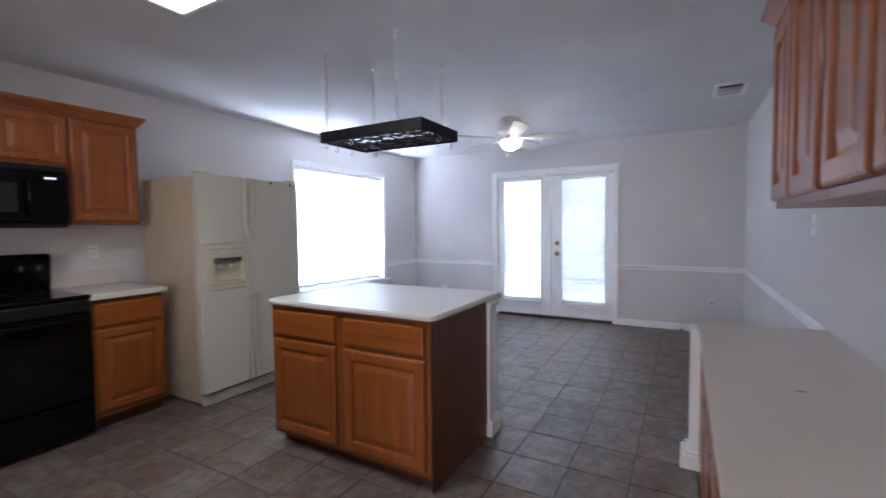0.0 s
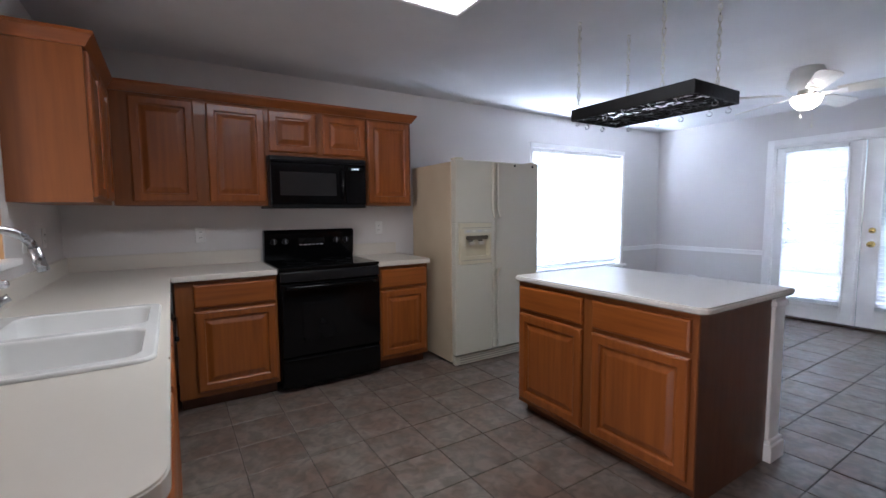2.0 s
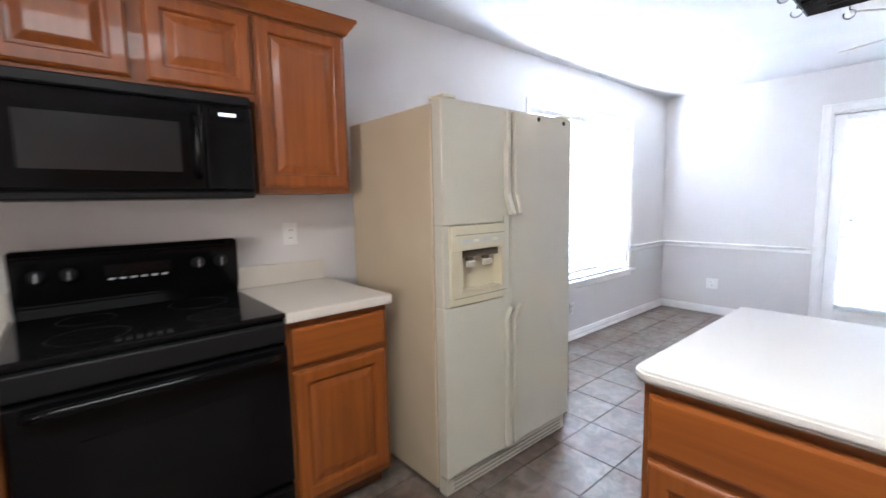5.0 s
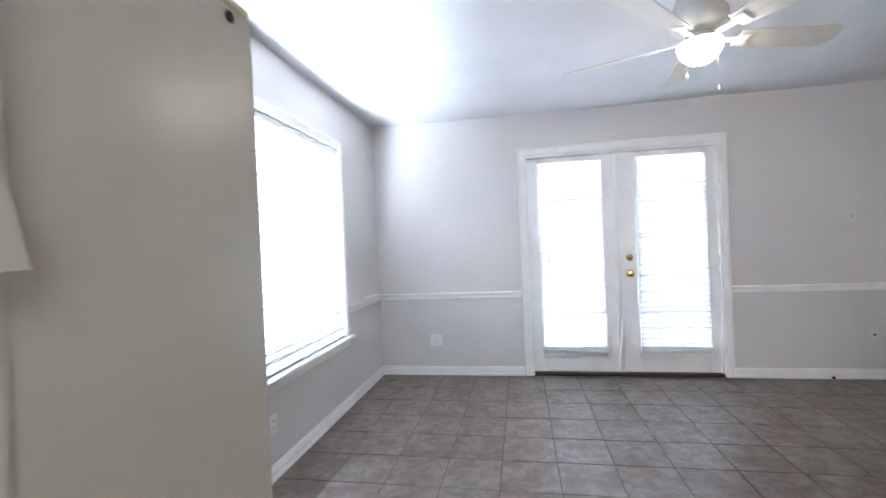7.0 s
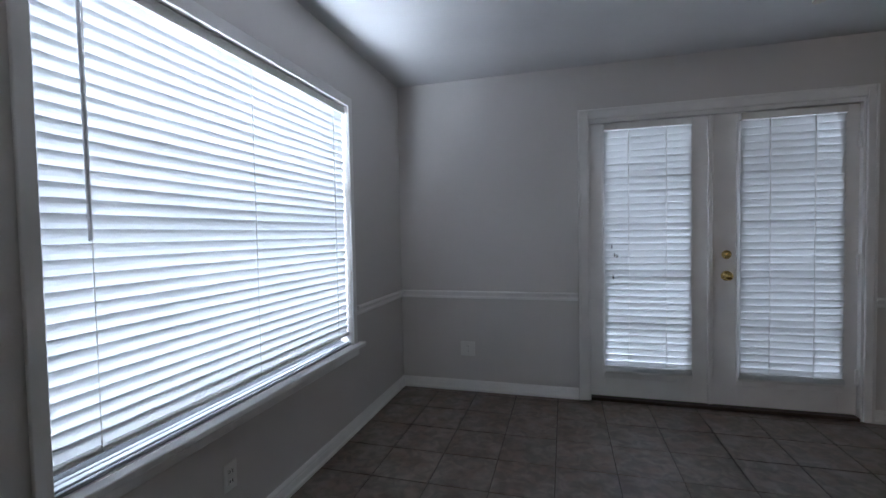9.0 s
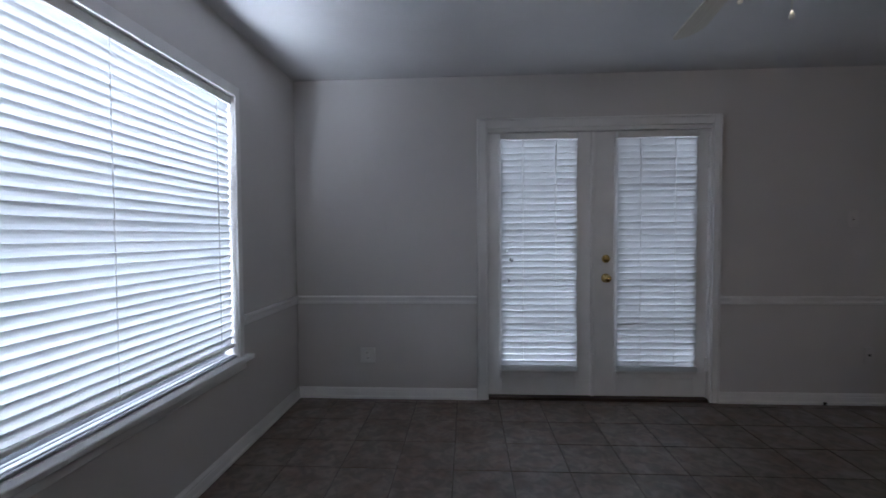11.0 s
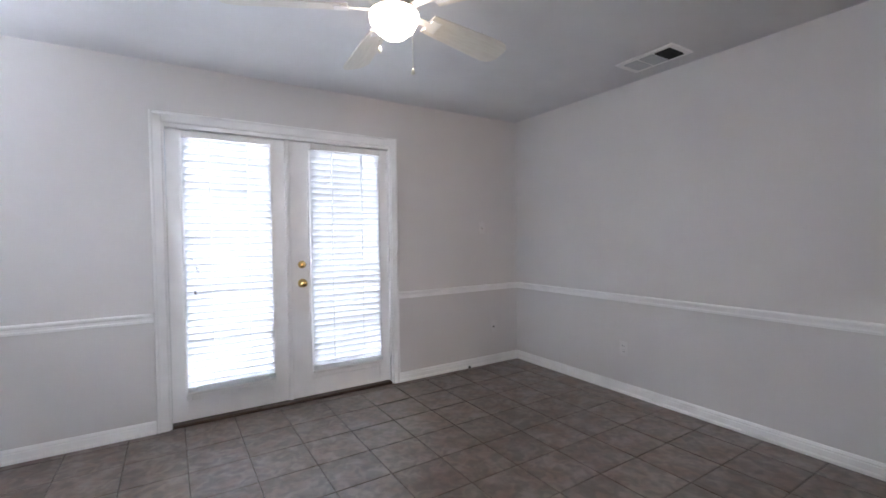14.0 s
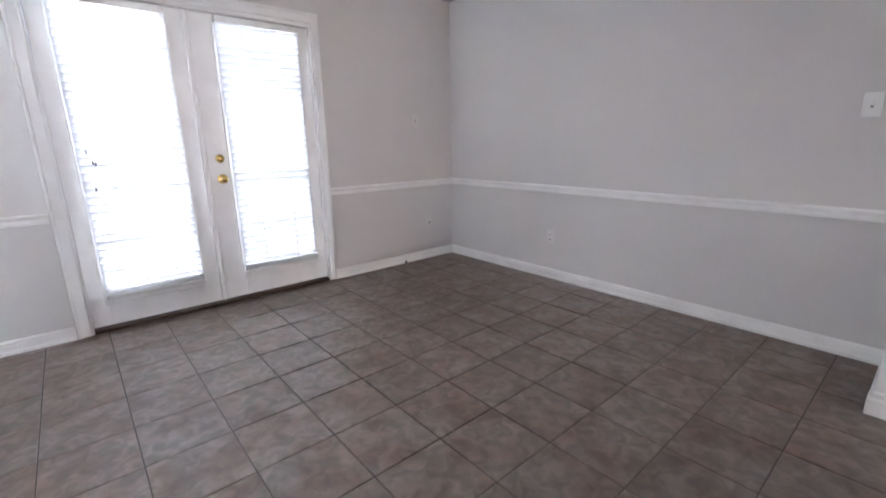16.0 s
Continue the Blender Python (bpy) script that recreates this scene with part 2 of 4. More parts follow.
slab("wall_south", [(XL, YS - T, 0, OX0, YS, H), (OX1, YS - T, 0, -0.72, YS, H), (OX0, YS - T, 0, OX1, YS, OZ0), (OX0, YS - T, OZ1, OX1, YS, H)], WALL,
     "pale painted wall with a pass-through over the sink", "wall")
slab("pass_through_lining", [(OX0, YS - T - 0.001, OZ0 + 0.03, OX0 + 0.004, YS - 0.004, OZ1)], TAN, "tan painted side of the pass-through", "wall trim")
slab("wall_back", [(XL, -4.73, 0, XR + T, -4.6, H)], TAN, "tan painted wall of the next room", "wall")
slab("wall_tan", [(XL, -4.6, 0, XL + 0.04, YS - T, H)], TAN, "tan painted wall of the next room", "wall")
slab("ceiling", [(XL - T, -4.73, H, XR + T, YB + T, H + 0.12)], CEIL, "off-white lightly textured ceiling", "ceiling")
floor = slab("floor", [(XL - T, -4.73, -0.15, XR + T, YB + T, -0.004)], GROUT, "brown-grey slate-look tile floor with dark grout", "floor")
slab("ground", [(-60, -60, -0.5, 60, 60, -0.2)], LAWN, "plain ground outside the house", "ground")


def strip_profile(name, a, b, z, prof, label, category):
    """A moulding along the foot of a wall from a to b; prof: (out, up) pairs, out to the left of a->b."""
    bm = bmesh.new()
    a, b = Vector((*a, z)), Vector((*b, z))
    d = (b - a).normalized()
    out = Vector((-d.y, d.x, 0))
    ends = []
    for p in (a, b):
        ends.append([bm.verts.new(p + out * o + Vector((0, 0, u))) for o, u in prof])
    k = len(prof)
    for i in range(k):
        j = (i + 1) % k
        bm.faces.new((ends[0][i], ends[0][j], ends[1][j], ends[1][i]))
    bm.faces.new(ends[0][::-1])
    bm.faces.new(ends[1])
    return solid(name, bm, TRIM, label, category, kind="structure")


BASE = [(0, 0), (0.020, 0), (0.020, 0.016), (0.014, 0.024), (0.014, 0.056), (0.010, 0.060), (0.013, 0.068), (0.006, 0.082), (0, 0.084)]
RAIL = [(0, -0.03), (0.010, -0.03), (0.013, -0.018), (0.010, -0.010), (0.012, 0.004), (0.024, 0.012), (0.026, 0.022), (0.020, 0.03), (0, 0.03)]
BASE_L, RAIL_L = "white painted moulded wooden baseboard", "white painted moulded wooden chair rail"
RZ = 0.765
for nm, prof, z, lab, cat in (("baseboard", BASE, 0.0, BASE_L, "baseboard"), ("chair_rail", RAIL, RZ, RAIL_L, "chair rail")):
    strip_profile(nm, (DX0 - 0.075, YB), (XL, YB), z, prof, lab, cat)
    strip_profile(nm, (XR, YB), (DX1 + 0.058, YB), z, prof, lab, cat)
    strip_profile(nm, (XR, 2.512), (XR, YB), z, prof, lab, cat)
    if nm == "baseboard":
        strip_profile(nm, (XL, YB), (XL, 2.6), z, prof, lab, cat)
    else:
        strip_profile(nm, (XL, YB), (XL, WY1 + 0.05), z, prof, lab, cat)

# ---------------------------------------------------------------- blinds


def blind(name, length, height, pitch, depth, tilt, label, m, tapes=2, wand=False, stack=0):
    """Venetian blind in the XZ plane, hanging from z = height down to 0, room side towards -Y."""
    root = thing(name, m, label, "blind")
    part("head_rail", boxes((-length / 2, -0.022, height - 0.045, length / 2, 0.022, height), bevel=0.003), PLATE, root)
    part("bottom_rail", boxes((-length / 2, -0.016, 0, length / 2, 0.016, 0.02), bevel=0.004), PLATE, root)
    bm = bmesh.new()
    n = 4
    prof = [((i / n - 0.5) * depth, 0.0022 * (1 - (2 * i / n - 1) ** 2)) for i in range(n + 1)]
    prof = prof + [(u, v - 0.0022) for u, v in prof[::-1]]
    c, s = math.cos(radians(tilt)), math.sin(radians(tilt))
    ends = [[bm.verts.new((x, u * c - v * s, u * s + v * c)) for u, v in prof] for x in (-length / 2 + 0.004, length / 2 - 0.004)]
    k = len(prof)
    for i in range(k):
        j = (i + 1) % k
        bm.faces.new((ends[0][i], ends[0][j], ends[1][j], ends[1][i]))
    bm.faces.new(ends[0][::-1])
    bm.faces.new(ends[1])
    me = finish("slat", bm, SLAT)
    for k in range(stack):
        ob = new("slat", me)
        ob.parent = root
        ob.location = (0, 0, 0.026 + 0.006 * k)
        ob.rotation_euler = (radians(-tilt), 0, 0)
    z = 0.04 + 0.006 * stack
    while z < height - 0.06:
        ob = new("slat", me)
        ob.parent = root
        ob.location = (0, 0, z)
        ob.rotation_euler = (radians(random.uniform(-0.4, 0.4)), 0, 0)
        z += pitch
    for i in range(tapes):
        x = length * ((i + 0.5) / tapes - 0.5) * (1.25 if tapes > 2 else 0.85)
        for y in (-depth * 0.42, depth * 0.42):
            part("ladder_cord", tube([(x, y * 0.8, 0.01), (x, y * 0.8, height - 0.03)], 0.0018, 5), PLATE, root)
    if wand:
        part("tilt_wand", tube([(-length / 2 + 0.11, -0.045, height - 0.04), (-length / 2 + 0.115, -0.045, height - 0.80)], 0.005, 6), PALE, root)
    return root


# window in the west wall
def window():
    w = thing("window_1", pose(XL, (WY0 + WY1) / 2, 0), "wide white single-hung window with pale sill", "window", kind="structure")
    hw = (WY1 - WY0) / 2
    part("casing", boxes((0.0, -hw - 0.045, WZ0, 0.012, -hw, WZ1 + 0.06), (0.0, hw, WZ0, 0.012, hw + 0.045, WZ1 + 0.06), (0.0, -hw, WZ1, 0.012, hw, WZ1 + 0.06), bevel=0.003), TRIM, w)
    part("window_sill", boxes((-0.10, -hw, WZ0 - 0.02, 0.0, hw, WZ0 + 0.004), (0.0, -hw - 0.09, WZ0 - 0.022, 0.05, hw + 0.09, WZ0 + 0.004), bevel=0.004), TRIM, w)
    part("apron", boxes((0.0, -hw - 0.06, WZ0 - 0.075, 0.014, hw + 0.06, WZ0 - 0.022), bevel=0.004), TRIM, w)
    fx0, fx1 = -0.125, -0.085
    part("window_frame", boxes((fx0, -hw, WZ0 + 0.004, fx1, -hw + 0.03, WZ1), (fx0, hw - 0.03, WZ0 + 0.004, fx1, hw, WZ1), (fx0, -hw + 0.03, WZ0 + 0.004, fx1, hw - 0.03, WZ0 + 0.05),
                               (fx0, -hw + 0.03, WZ1 - 0.03, fx1, hw - 0.03, WZ1)), TIN, w)
    for k in range(4):
        part("sill_track", boxes((-0.078 + 0.019 * k, -hw + 0.004, WZ0 + 0.0045, -0.064 + 0.019 * k, hw - 0.004, WZ0 + 0.022 - 0.004 * (k % 2)), bevel=0.002), TIN, w, "grey metal window track")
    part("meeting_rail", boxes((fx0, -hw + 0.03, 1.285, fx1 + 0.012, hw - 0.03, 1.325)), TIN, w)
    for z0, z1 in ((WZ0 + 0.05, 1.285), (1.325, WZ1 - 0.03)):
        p = part("pane", boxes((-0.109, -hw + 0.03, z0, -0.105, hw - 0.03, z1)), GLASS, w)
        p.visible_shadow = False


window()
blind("venetian_blind", 1.668, 1.427, 0.0425, 0.057, -75, "white wooden slatted blind hanging lowered in the window",
      pose(XL - 0.035, (WY0 + WY1) / 2, WZ0 + 0.065, 0, 0, 90), tapes=3, wand=True)

# ---------------------------------------------------------------- double doors


def french_door(name, x0, x1, tilt, knob, side, gx):
    d = thing(name, pose((x0 + x1) / 2, YB + 0.03, 0), "white full-lite patio door, closed, with slatted blind" if not knob else "white full-lite patio door with brass knob, closed", "door", kind="structure")
    hw = (x1 - x0) / 2
    g0, g1 = 0.215, 1.955
    a, b = side - gx, side + gx
    y0, y1 = 0.0, 0.044
    part("leaf", boxes((-hw, y0, 0.03, a, y1, DZ - 0.03), (b, y0, 0.03, hw, y1, DZ - 0.03), (a, y0, 0.03, b, y1, g0), (a, y0, g1, b, y1, DZ - 0.03), bevel=0.002), TRIM, d)
    part("glazing_frame", boxes((a - 0.02, y0 - 0.012, g0 - 0.045, a + 0.014, y0, g1 + 0.02), (b - 0.014, y0 - 0.012, g0 - 0.045, b + 0.02, y0, g1 + 0.02),
                                (a + 0.014, y0 - 0.012, g0 - 0.045, b - 0.014, y0, g0 + 0.014), (a + 0.014, y0 - 0.012, g1 - 0.014, b - 0.014, y0, g1 + 0.02), bevel=0.003), TRIM, d)
    p = part("pane", boxes((a, 0.030, g0, b, 0.035, g1)), GLASS, d)
    p.visible_shadow = False
    for i in range(1, 5):
        z = g0 + (g1 - g0) * i / 5
        part("glazing_bar", boxes((a, 0.006, z - 0.010, b, 0.0298, z + 0.010), bevel=0.003), TRIM, d)
    if knob:
        for z, r in ((0.925, 0.028), (1.07, 0.024)):
            part("knob" if r > 0.025 else "deadbolt", lathe([(r + 0.006, 0), (r + 0.006, 0.006), (0.012, 0.010), (0.011, 0.03 if r > 0.025 else 0.014), (r * 0.9, 0.04 if r > 0.025 else 0.016),
                 (r, 0.052 if r > 0.025 else 0.019), (r * 0.7, 0.066 if r > 0.025 else 0.022), (0.002, 0.068 if r > 0.025 else 0.023)], 20, (-hw + 0.082, 0, z), "-Y"), BRASS, d, "polished brass")
        for z in (0.28, 1.02, 1.79):
            part("hinge", boxes((hw - 0.012, -0.014, z - 0.05, hw + 0.008, 0.0, z + 0.05), bevel=0.002), TRIM, d)
    else:
        for dx, dz in ((0.04, 1.12), (0.075, 1.05), (0.06, 1.06), (0.05, 0.90)):
            part("cord_tassel", lathe([(0.002, 0.03), (0.006, 0.02), (0.007, 0.004), (0.003, 0.0)], 8, (a + dx, -0.05, dz)), STEEL, d)
    blind("door_blind", 2 * gx + 0.02, 1.79, 0.047, 0.056, tilt, "white slatted blind lowered over the door glass",
          pose((x0 + x1) / 2 + side, YB + 0.03 - 0.034, g0), tapes=2, stack=5)
    return d


MX = -1.585
french_door("door_1", DX0 + 0.015, MX - 0.012, -66, False, -0.01, 0.275)
french_door("door_2", MX + 0.012, DX1 - 0.015, -68, True, 0.03, 0.282)
part_root = thing("door_frame", pose(0, YB, 0), "white painted double door casing and jambs", "door frame", kind="structure")
cw = 0.07
part("casing", boxes((DX0 - cw, -0.018, 0, DX0, 0, DZ + cw), bevel=0.004), TRIM, part_root)
part("casing", boxes((DX1, -0.018, 0, DX1 + cw - 0.014, 0, DZ + cw), bevel=0.004), TRIM, part_root)
part("casing", boxes((DX0, -0.018, DZ, DX1, 0, DZ + cw), bevel=0.004), TRIM, part_root)
part("casing_bead", boxes((DX0 - cw, -0.026, 0, DX0 - cw + 0.018, -0.018, DZ + cw), (DX1 + cw - 0.030, -0.026, 0, DX1 + cw - 0.014, -0.018, DZ + cw), (DX0 - cw + 0.018, -0.026, DZ + cw - 0.018, DX1 + cw - 0.030, -0.018, DZ + cw), bevel=0.003), TRIM, part_root)
part("jamb", boxes((DX0, 0, 0.0, DX0 + 0.013, T, DZ), (DX1 - 0.013, 0, 0.0, DX1, T, DZ), (DX0 + 0.013, 0, DZ - 0.026, DX1 - 0.013, T, DZ)), TRIM, part_root)
part("astragal", boxes((MX - 0.022, 0.012, 0.03, MX + 0.008, 0.029, DZ - 0.03), bevel=0.004), TRIM, part_root)
part("threshold", boxes((DX0 + 0.013, -0.012, 0.001, DX1 - 0.013, T, 0.024), bevel=0.004), THRESH, part_root, "brown wooden threshold")

# ---------------------------------------------------------------- cabinet parts


def raised_panel(w, h, rail=0.055, t=0.019):
    """Cabinet door: frame with a raised centre panel. Local: x along the width, y out of the cabinet (negative), z up; origin lower left."""
    bm = bmesh.new()
    steps = [(0.0, 0.0), (0.0, -t + 0.009), (0.005, -t + 0.003), (0.011, -t), (rail - 0.006, -t), (rail, -t + 0.004), (rail + 0.003, -t + 0.013), (rail + 0.013, -t + 0.013), (rail + 0.038, -t + 0.003), (rail + 0.045, -t + 0.0015)]
    loops = []
    for inset, y in steps:
        loops.append([bm.verts.new(p) for p in ((inset, y, inset), (w - inset, y, inset), (w - inset, y, h - inset), (inset, y, h - inset))])
    for a, b in zip(loops, loops[1:]):
        for i in range(4):
            j = (i + 1) % 4
            bm.faces.new((a[i], a[j], b[j], b[i]))
    bm.faces.new(loops[-1])
    bm.faces.new(loops[0][::-1])
    return bm


def drawer_front(w, h, t=0.019):
    bm = bmesh.new()
    loops = []
    for inset, y in ((0, 0), (0, -t + 0.008), (0.003, -t + 0.003), (0.012, -t)):
        loops.append([bm.verts.new(p) for p in ((inset, y, inset), (w - inset, y, inset), (w - inset, y, h - inset), (inset, y, h - inset))])
    for a, b in zip(loops, loops[1:]):
        for i in range(4):
            j = (i + 1) % 4
            bm.faces.new((a[i], a[j], b[j], b[i]))
    bm.faces.new(loops[-1])
    bm.faces.new(loops[0][::-1])
    return bm


def cabinet(name, m, w, d, z0, z1, doors, drawers, label, toe=0.0, crown=False, crown_ends=(True, False), body=None, side=None, group="", body_top=None):
    """A framed oak unit. Local: front at y = 0 facing -y, x from 0 to w, body going back to y = d. doors, drawers: (x0, z0, x1, z1)."""
    c = thing(name, m, label, "cabinet", group)
    part("body", boxes((0, 0, z0 + toe, w, d, body_top or z1), bevel=0.0015), body or OAK_FRAME, c)
    if body_top:
        part("face_rail", boxes((0, 0, body_top, w, 0.02, z1)), OAK_X, c)
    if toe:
        # shade under the unit is painted into the toe kick's colour
        part("toe_kick", boxes((0.01, 0.07, z0, w - 0.01, d, z0 + toe)), OAK_SHADED, c, "recessed toe kick coloured as if in shade")
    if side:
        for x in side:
            # side turned from the light: its shade is in the oak colour
            part("side_panel", boxes((x - 0.004 if x < w / 2 else x, 0.004, z0 + (0.0 if toe else 0), x if x < w / 2 else x + 0.004, d, z1)), OAK_SHADED, c, "plain side panel coloured as if in shade")
    for x0, a, x1, b in doors:
        part("door", raised_panel(x1 - x0, b - a), OAK, c, "raised-panel door", pose(x0, -0.001, a))
    for x0, a, x1, b in drawers:
        part("drawer", drawer_front(x1 - x0, b - a), OAK_X, c, "flat drawer front", pose(x0, -0.001, a))
    if crown:
        bm = bmesh.new()
        prof = [(0, 0), (0.012, 0), (0.018, 0.012), (0.042, 0.045), (0.048, 0.05), (0.048, 0.066), (0, 0.066)]
        e0, e1 = crown_ends
        loops = []
        path = ([(0, d, -1, 0)] if e0 else []) + [(0, 0, -1 if e0 else 0, -1), (w, 0, 1 if e1 else 0, -1)] + ([(w, d, 1, 0)] if e1 else [])
        for x, y, ox, oy in path:
            loops.append([bm.verts.new((x + ox * o, y + oy * o, z1 - 0.01 + u)) for o, u in prof])
        k = len(prof)
        for a, b in zip(loops, loops[1:]):
            for i in range(k):
                j = (i + 1) % k
                bm.faces.new((a[i], a[j], b[j], b[i]))
        bm.faces.new(loops[0][::-1])
        bm.faces.new(loops[-1])
        part("crown_moulding", bm, OAK_X, c)
    return c


WEST = lambda y, x: pose(x, y, 0, 0, 0, 90)     # front faces +x, width along +y
UP_G, LOW_G = "upper kitchen cabinets", "base kitchen cabinets"
UX = -3.54
cabinet("upper_cabinet", WEST(-0.64, UX), 0.94, 0.309, 1.36, 2.10, [(0.10, 1.385, 0.47, 2.075), (0.545, 1.385, 0.925, 2.075)], [],
        "honey oak wall cabinet with two raised-panel doors", crown=True, crown_ends=(False, False), group=UP_G)
cabinet("upper_cabinet", WEST(0.30, UX), 0.79, 0.309, 1.735, 2.10, [(0.015, 1.765, 0.375, 2.075), (0.425, 1.765, 0.785, 2.075)], [],
        "short honey oak cabinet above the microwave", crown=True, crown_ends=(False, False), group=UP_G)
cabinet("upper_cabinet", WEST(1.09, UX), 0.425, 0.309, 1.36, 2.10, [(0.015, 1.385, 0.41, 2.075)], [],
        "honey oak wall cabinet with one door beside the microwave", crown=True, crown_ends=(False, True), group=UP_G)
# over the sink wall: front faces +y
cabinet("upper_cabinet", pose(-2.73, YS + 0.31, 0, 0, 0, 180), 0.81, 0.309, 1.36, 2.10, [(0.015, 1.385, 0.385, 2.075), (0.405, 1.385, 0.775, 2.075)], [],
        "honey oak wall cabinet on the sink wall with plain side", crown=True, crown_ends=(True, False), group=UP_G)

BX = -3.245
cabinet("base_cabinet", WEST(-0.345, BX), 0.62, 0.604, 0, 0.87, [(0.105, 0.125, 0.605, 0.665)], [(0.105, 0.69, 0.605, 0.84)],
        "honey oak base cabinet with drawer and door beside the stove", toe=0.09, group=LOW_G)
cabinet("base_cabinet", WEST(1.05, BX), 0.455, 0.604, 0, 0.87, [(0.02, 0.125, 0.435, 0.665)], [(0.02, 0.69, 0.435, 0.84)],
        "narrow honey oak base cabinet beside the refrigerator", toe=0.09, group=LOW_G)
# sink run, fronts face +y
SOUTH = lambda x, y: pose(x, y, 0, 0, 0, 180)
SY = YS + 0.585
cabinet("base_cabinet", SOUTH(-1.36, SY), 0.92, 0.584, 0, 0.87, [(0.02, 0.125, 0.45, 0.665), (0.47, 0.125, 0.90, 0.665)], [(0.02, 0.69, 0.45, 0.84), (0.47, 0.69, 0.90, 0.84)],
        "honey oak sink base cabinet with two doors", toe=0.09, body_top=0.72, group=LOW_G)
cabinet("base_cabinet", SOUTH(-0.80, SY), 0.555, 0.584, 0, 0.87, [(0.02, 0.125, 0.535, 0.665)], [(0.02, 0.69, 0.535, 0.84)],
        "honey oak base cabinet at the end of the sink run", toe=0.09, group=LOW_G)


def rounded_slab(x0, y0, x1, y1, z0, z1, radii, bevel=0.006):
    """A worktop with rounded plan corners (sw, se, ne, nw) and eased edges."""
    bm = bmesh.new()
    pts = []
    for (cx, cy, sx, sy, start), r in zip(((x0, y0, 1, 1, 180), (x1, y0, -1, 1, 270), (x1, y1, -1, -1, 0), (x0, y1, 1, -1, 90)), radii):
        n = 8 if r else 0
        for i in range(n + 1):
            a = radians(start + 90 * (i / n if n else 0.5))
            pts.append((cx + sx * r + r * math.cos(a), cy + sy * r + r * math.sin(a)) if r else (cx, cy))
    face = bm.faces.new([bm.verts.new((x, y, z0)) for x, y in pts])
    out = bmesh.ops.extrude_face_region(bm, geom=[face])
    bmesh.ops.translate(bm, vec=(0, 0, z1 - z0), verts=[g for g in out["geom"] if isinstance(g, bmesh.types.BMVert)])
    edges = [e for e in bm.edges if abs(e.verts[0].co.z - e.verts[1].co.z) < 1e-6 and (radii[0] or radii[3] or e.verts[0].co.x + e.verts[1].co.x > 2 * x0 + 1e-5)]
    bmesh.ops.bevel(bm, geom=edges, offset=bevel, segments=2, affect="EDGES")
    return bm


# sink opening leaves the worktop in four pieces around the basin
SX0, SX1, SYF, SYB = -2.24, -1.39, -0.39, -0.925
top = thing("worktop", pose(0, 0, 0), "cream laminate worktop running round the sink corner", "countertop")
part("slab", boxes((XL + 0.001, YS + 0.001, 0.871, -3.20, 0.275, 0.91), bevel=0.004), COUNTER, top)
for row in ((-3.2005, YS + 0.001, 0.871, SX0 + 0.02, -0.36, 0.91), (SX0 + 0.0195, -0.42, 0.871, SX1 - 0.02, -0.36, 0.91), (SX0 + 0.0195, YS + 0.001, 0.871, SX1 - 0.02, -0.90, 0.91)):
    part("slab", boxes(row), COUNTER, top)
part("slab", rounded_slab(SX1 - 0.0205, YS + 0.001, -0.74, -0.36, 0.871, 0.91, (0, 0, 0.07, 0), 0.004), COUNTER, top)
part("backsplash", boxes((XL + 0.001, YS + 0.02, 0.91, XL + 0.02, 0.275, 1.015), (XL + 0.001, YS + 0.001, 0.91, -0.75, YS + 0.02, 1.015), bevel=0.002), COUNTER, top)
top2 = thing("worktop", pose(0, 0, 0), "short cream laminate worktop between stove and refrigerator", "countertop")
part("slab", rounded_slab(XL + 0.001, 1.045, -3.20, 1.52, 0.871, 0.91, (0, 0, 0.02, 0), 0.004), COUNTER, top2)
part("backsplash", boxes((XL + 0.001, 1.046, 0.91, XL + 0.02, 1.50, 1.015), bevel=0.003), COUNTER, top2)


def basin(bm, x0, y0, x1, y1, z0, z1, r):
    """Rounded bowl open at the top."""
    loops = []
    for inset, z in ((0, z1), (0.006, z1 - 0.01), (0.016, z0 + 0.04), (0.05, z0)):
        ring = []
        for (cx, cy, sx, sy, start) in ((x0, y0, 1, 1, 180), (x1, y0, -1, 1, 270), (x1, y1, -1, -1, 0), (x0, y1, 1, -1, 90)):
            for i in range(7):
                a = radians(start + 15 * i)
                rr = r
                ring.append(bm.verts.new((cx + sx * (r + inset) + rr * math.cos(a), cy + sy * (r + inset) + rr * math.sin(a), z)))
        loops.append(ring)
    for a, b in zip(loops, loops[1:]):
        k = len(a)
        for i in range(k):
            bm.faces.new((a[i], a[(i + 1) % k], b[(i + 1) % k], b[i])).smooth = True
    bm.faces.new(loops[-1])
    return loops[0]


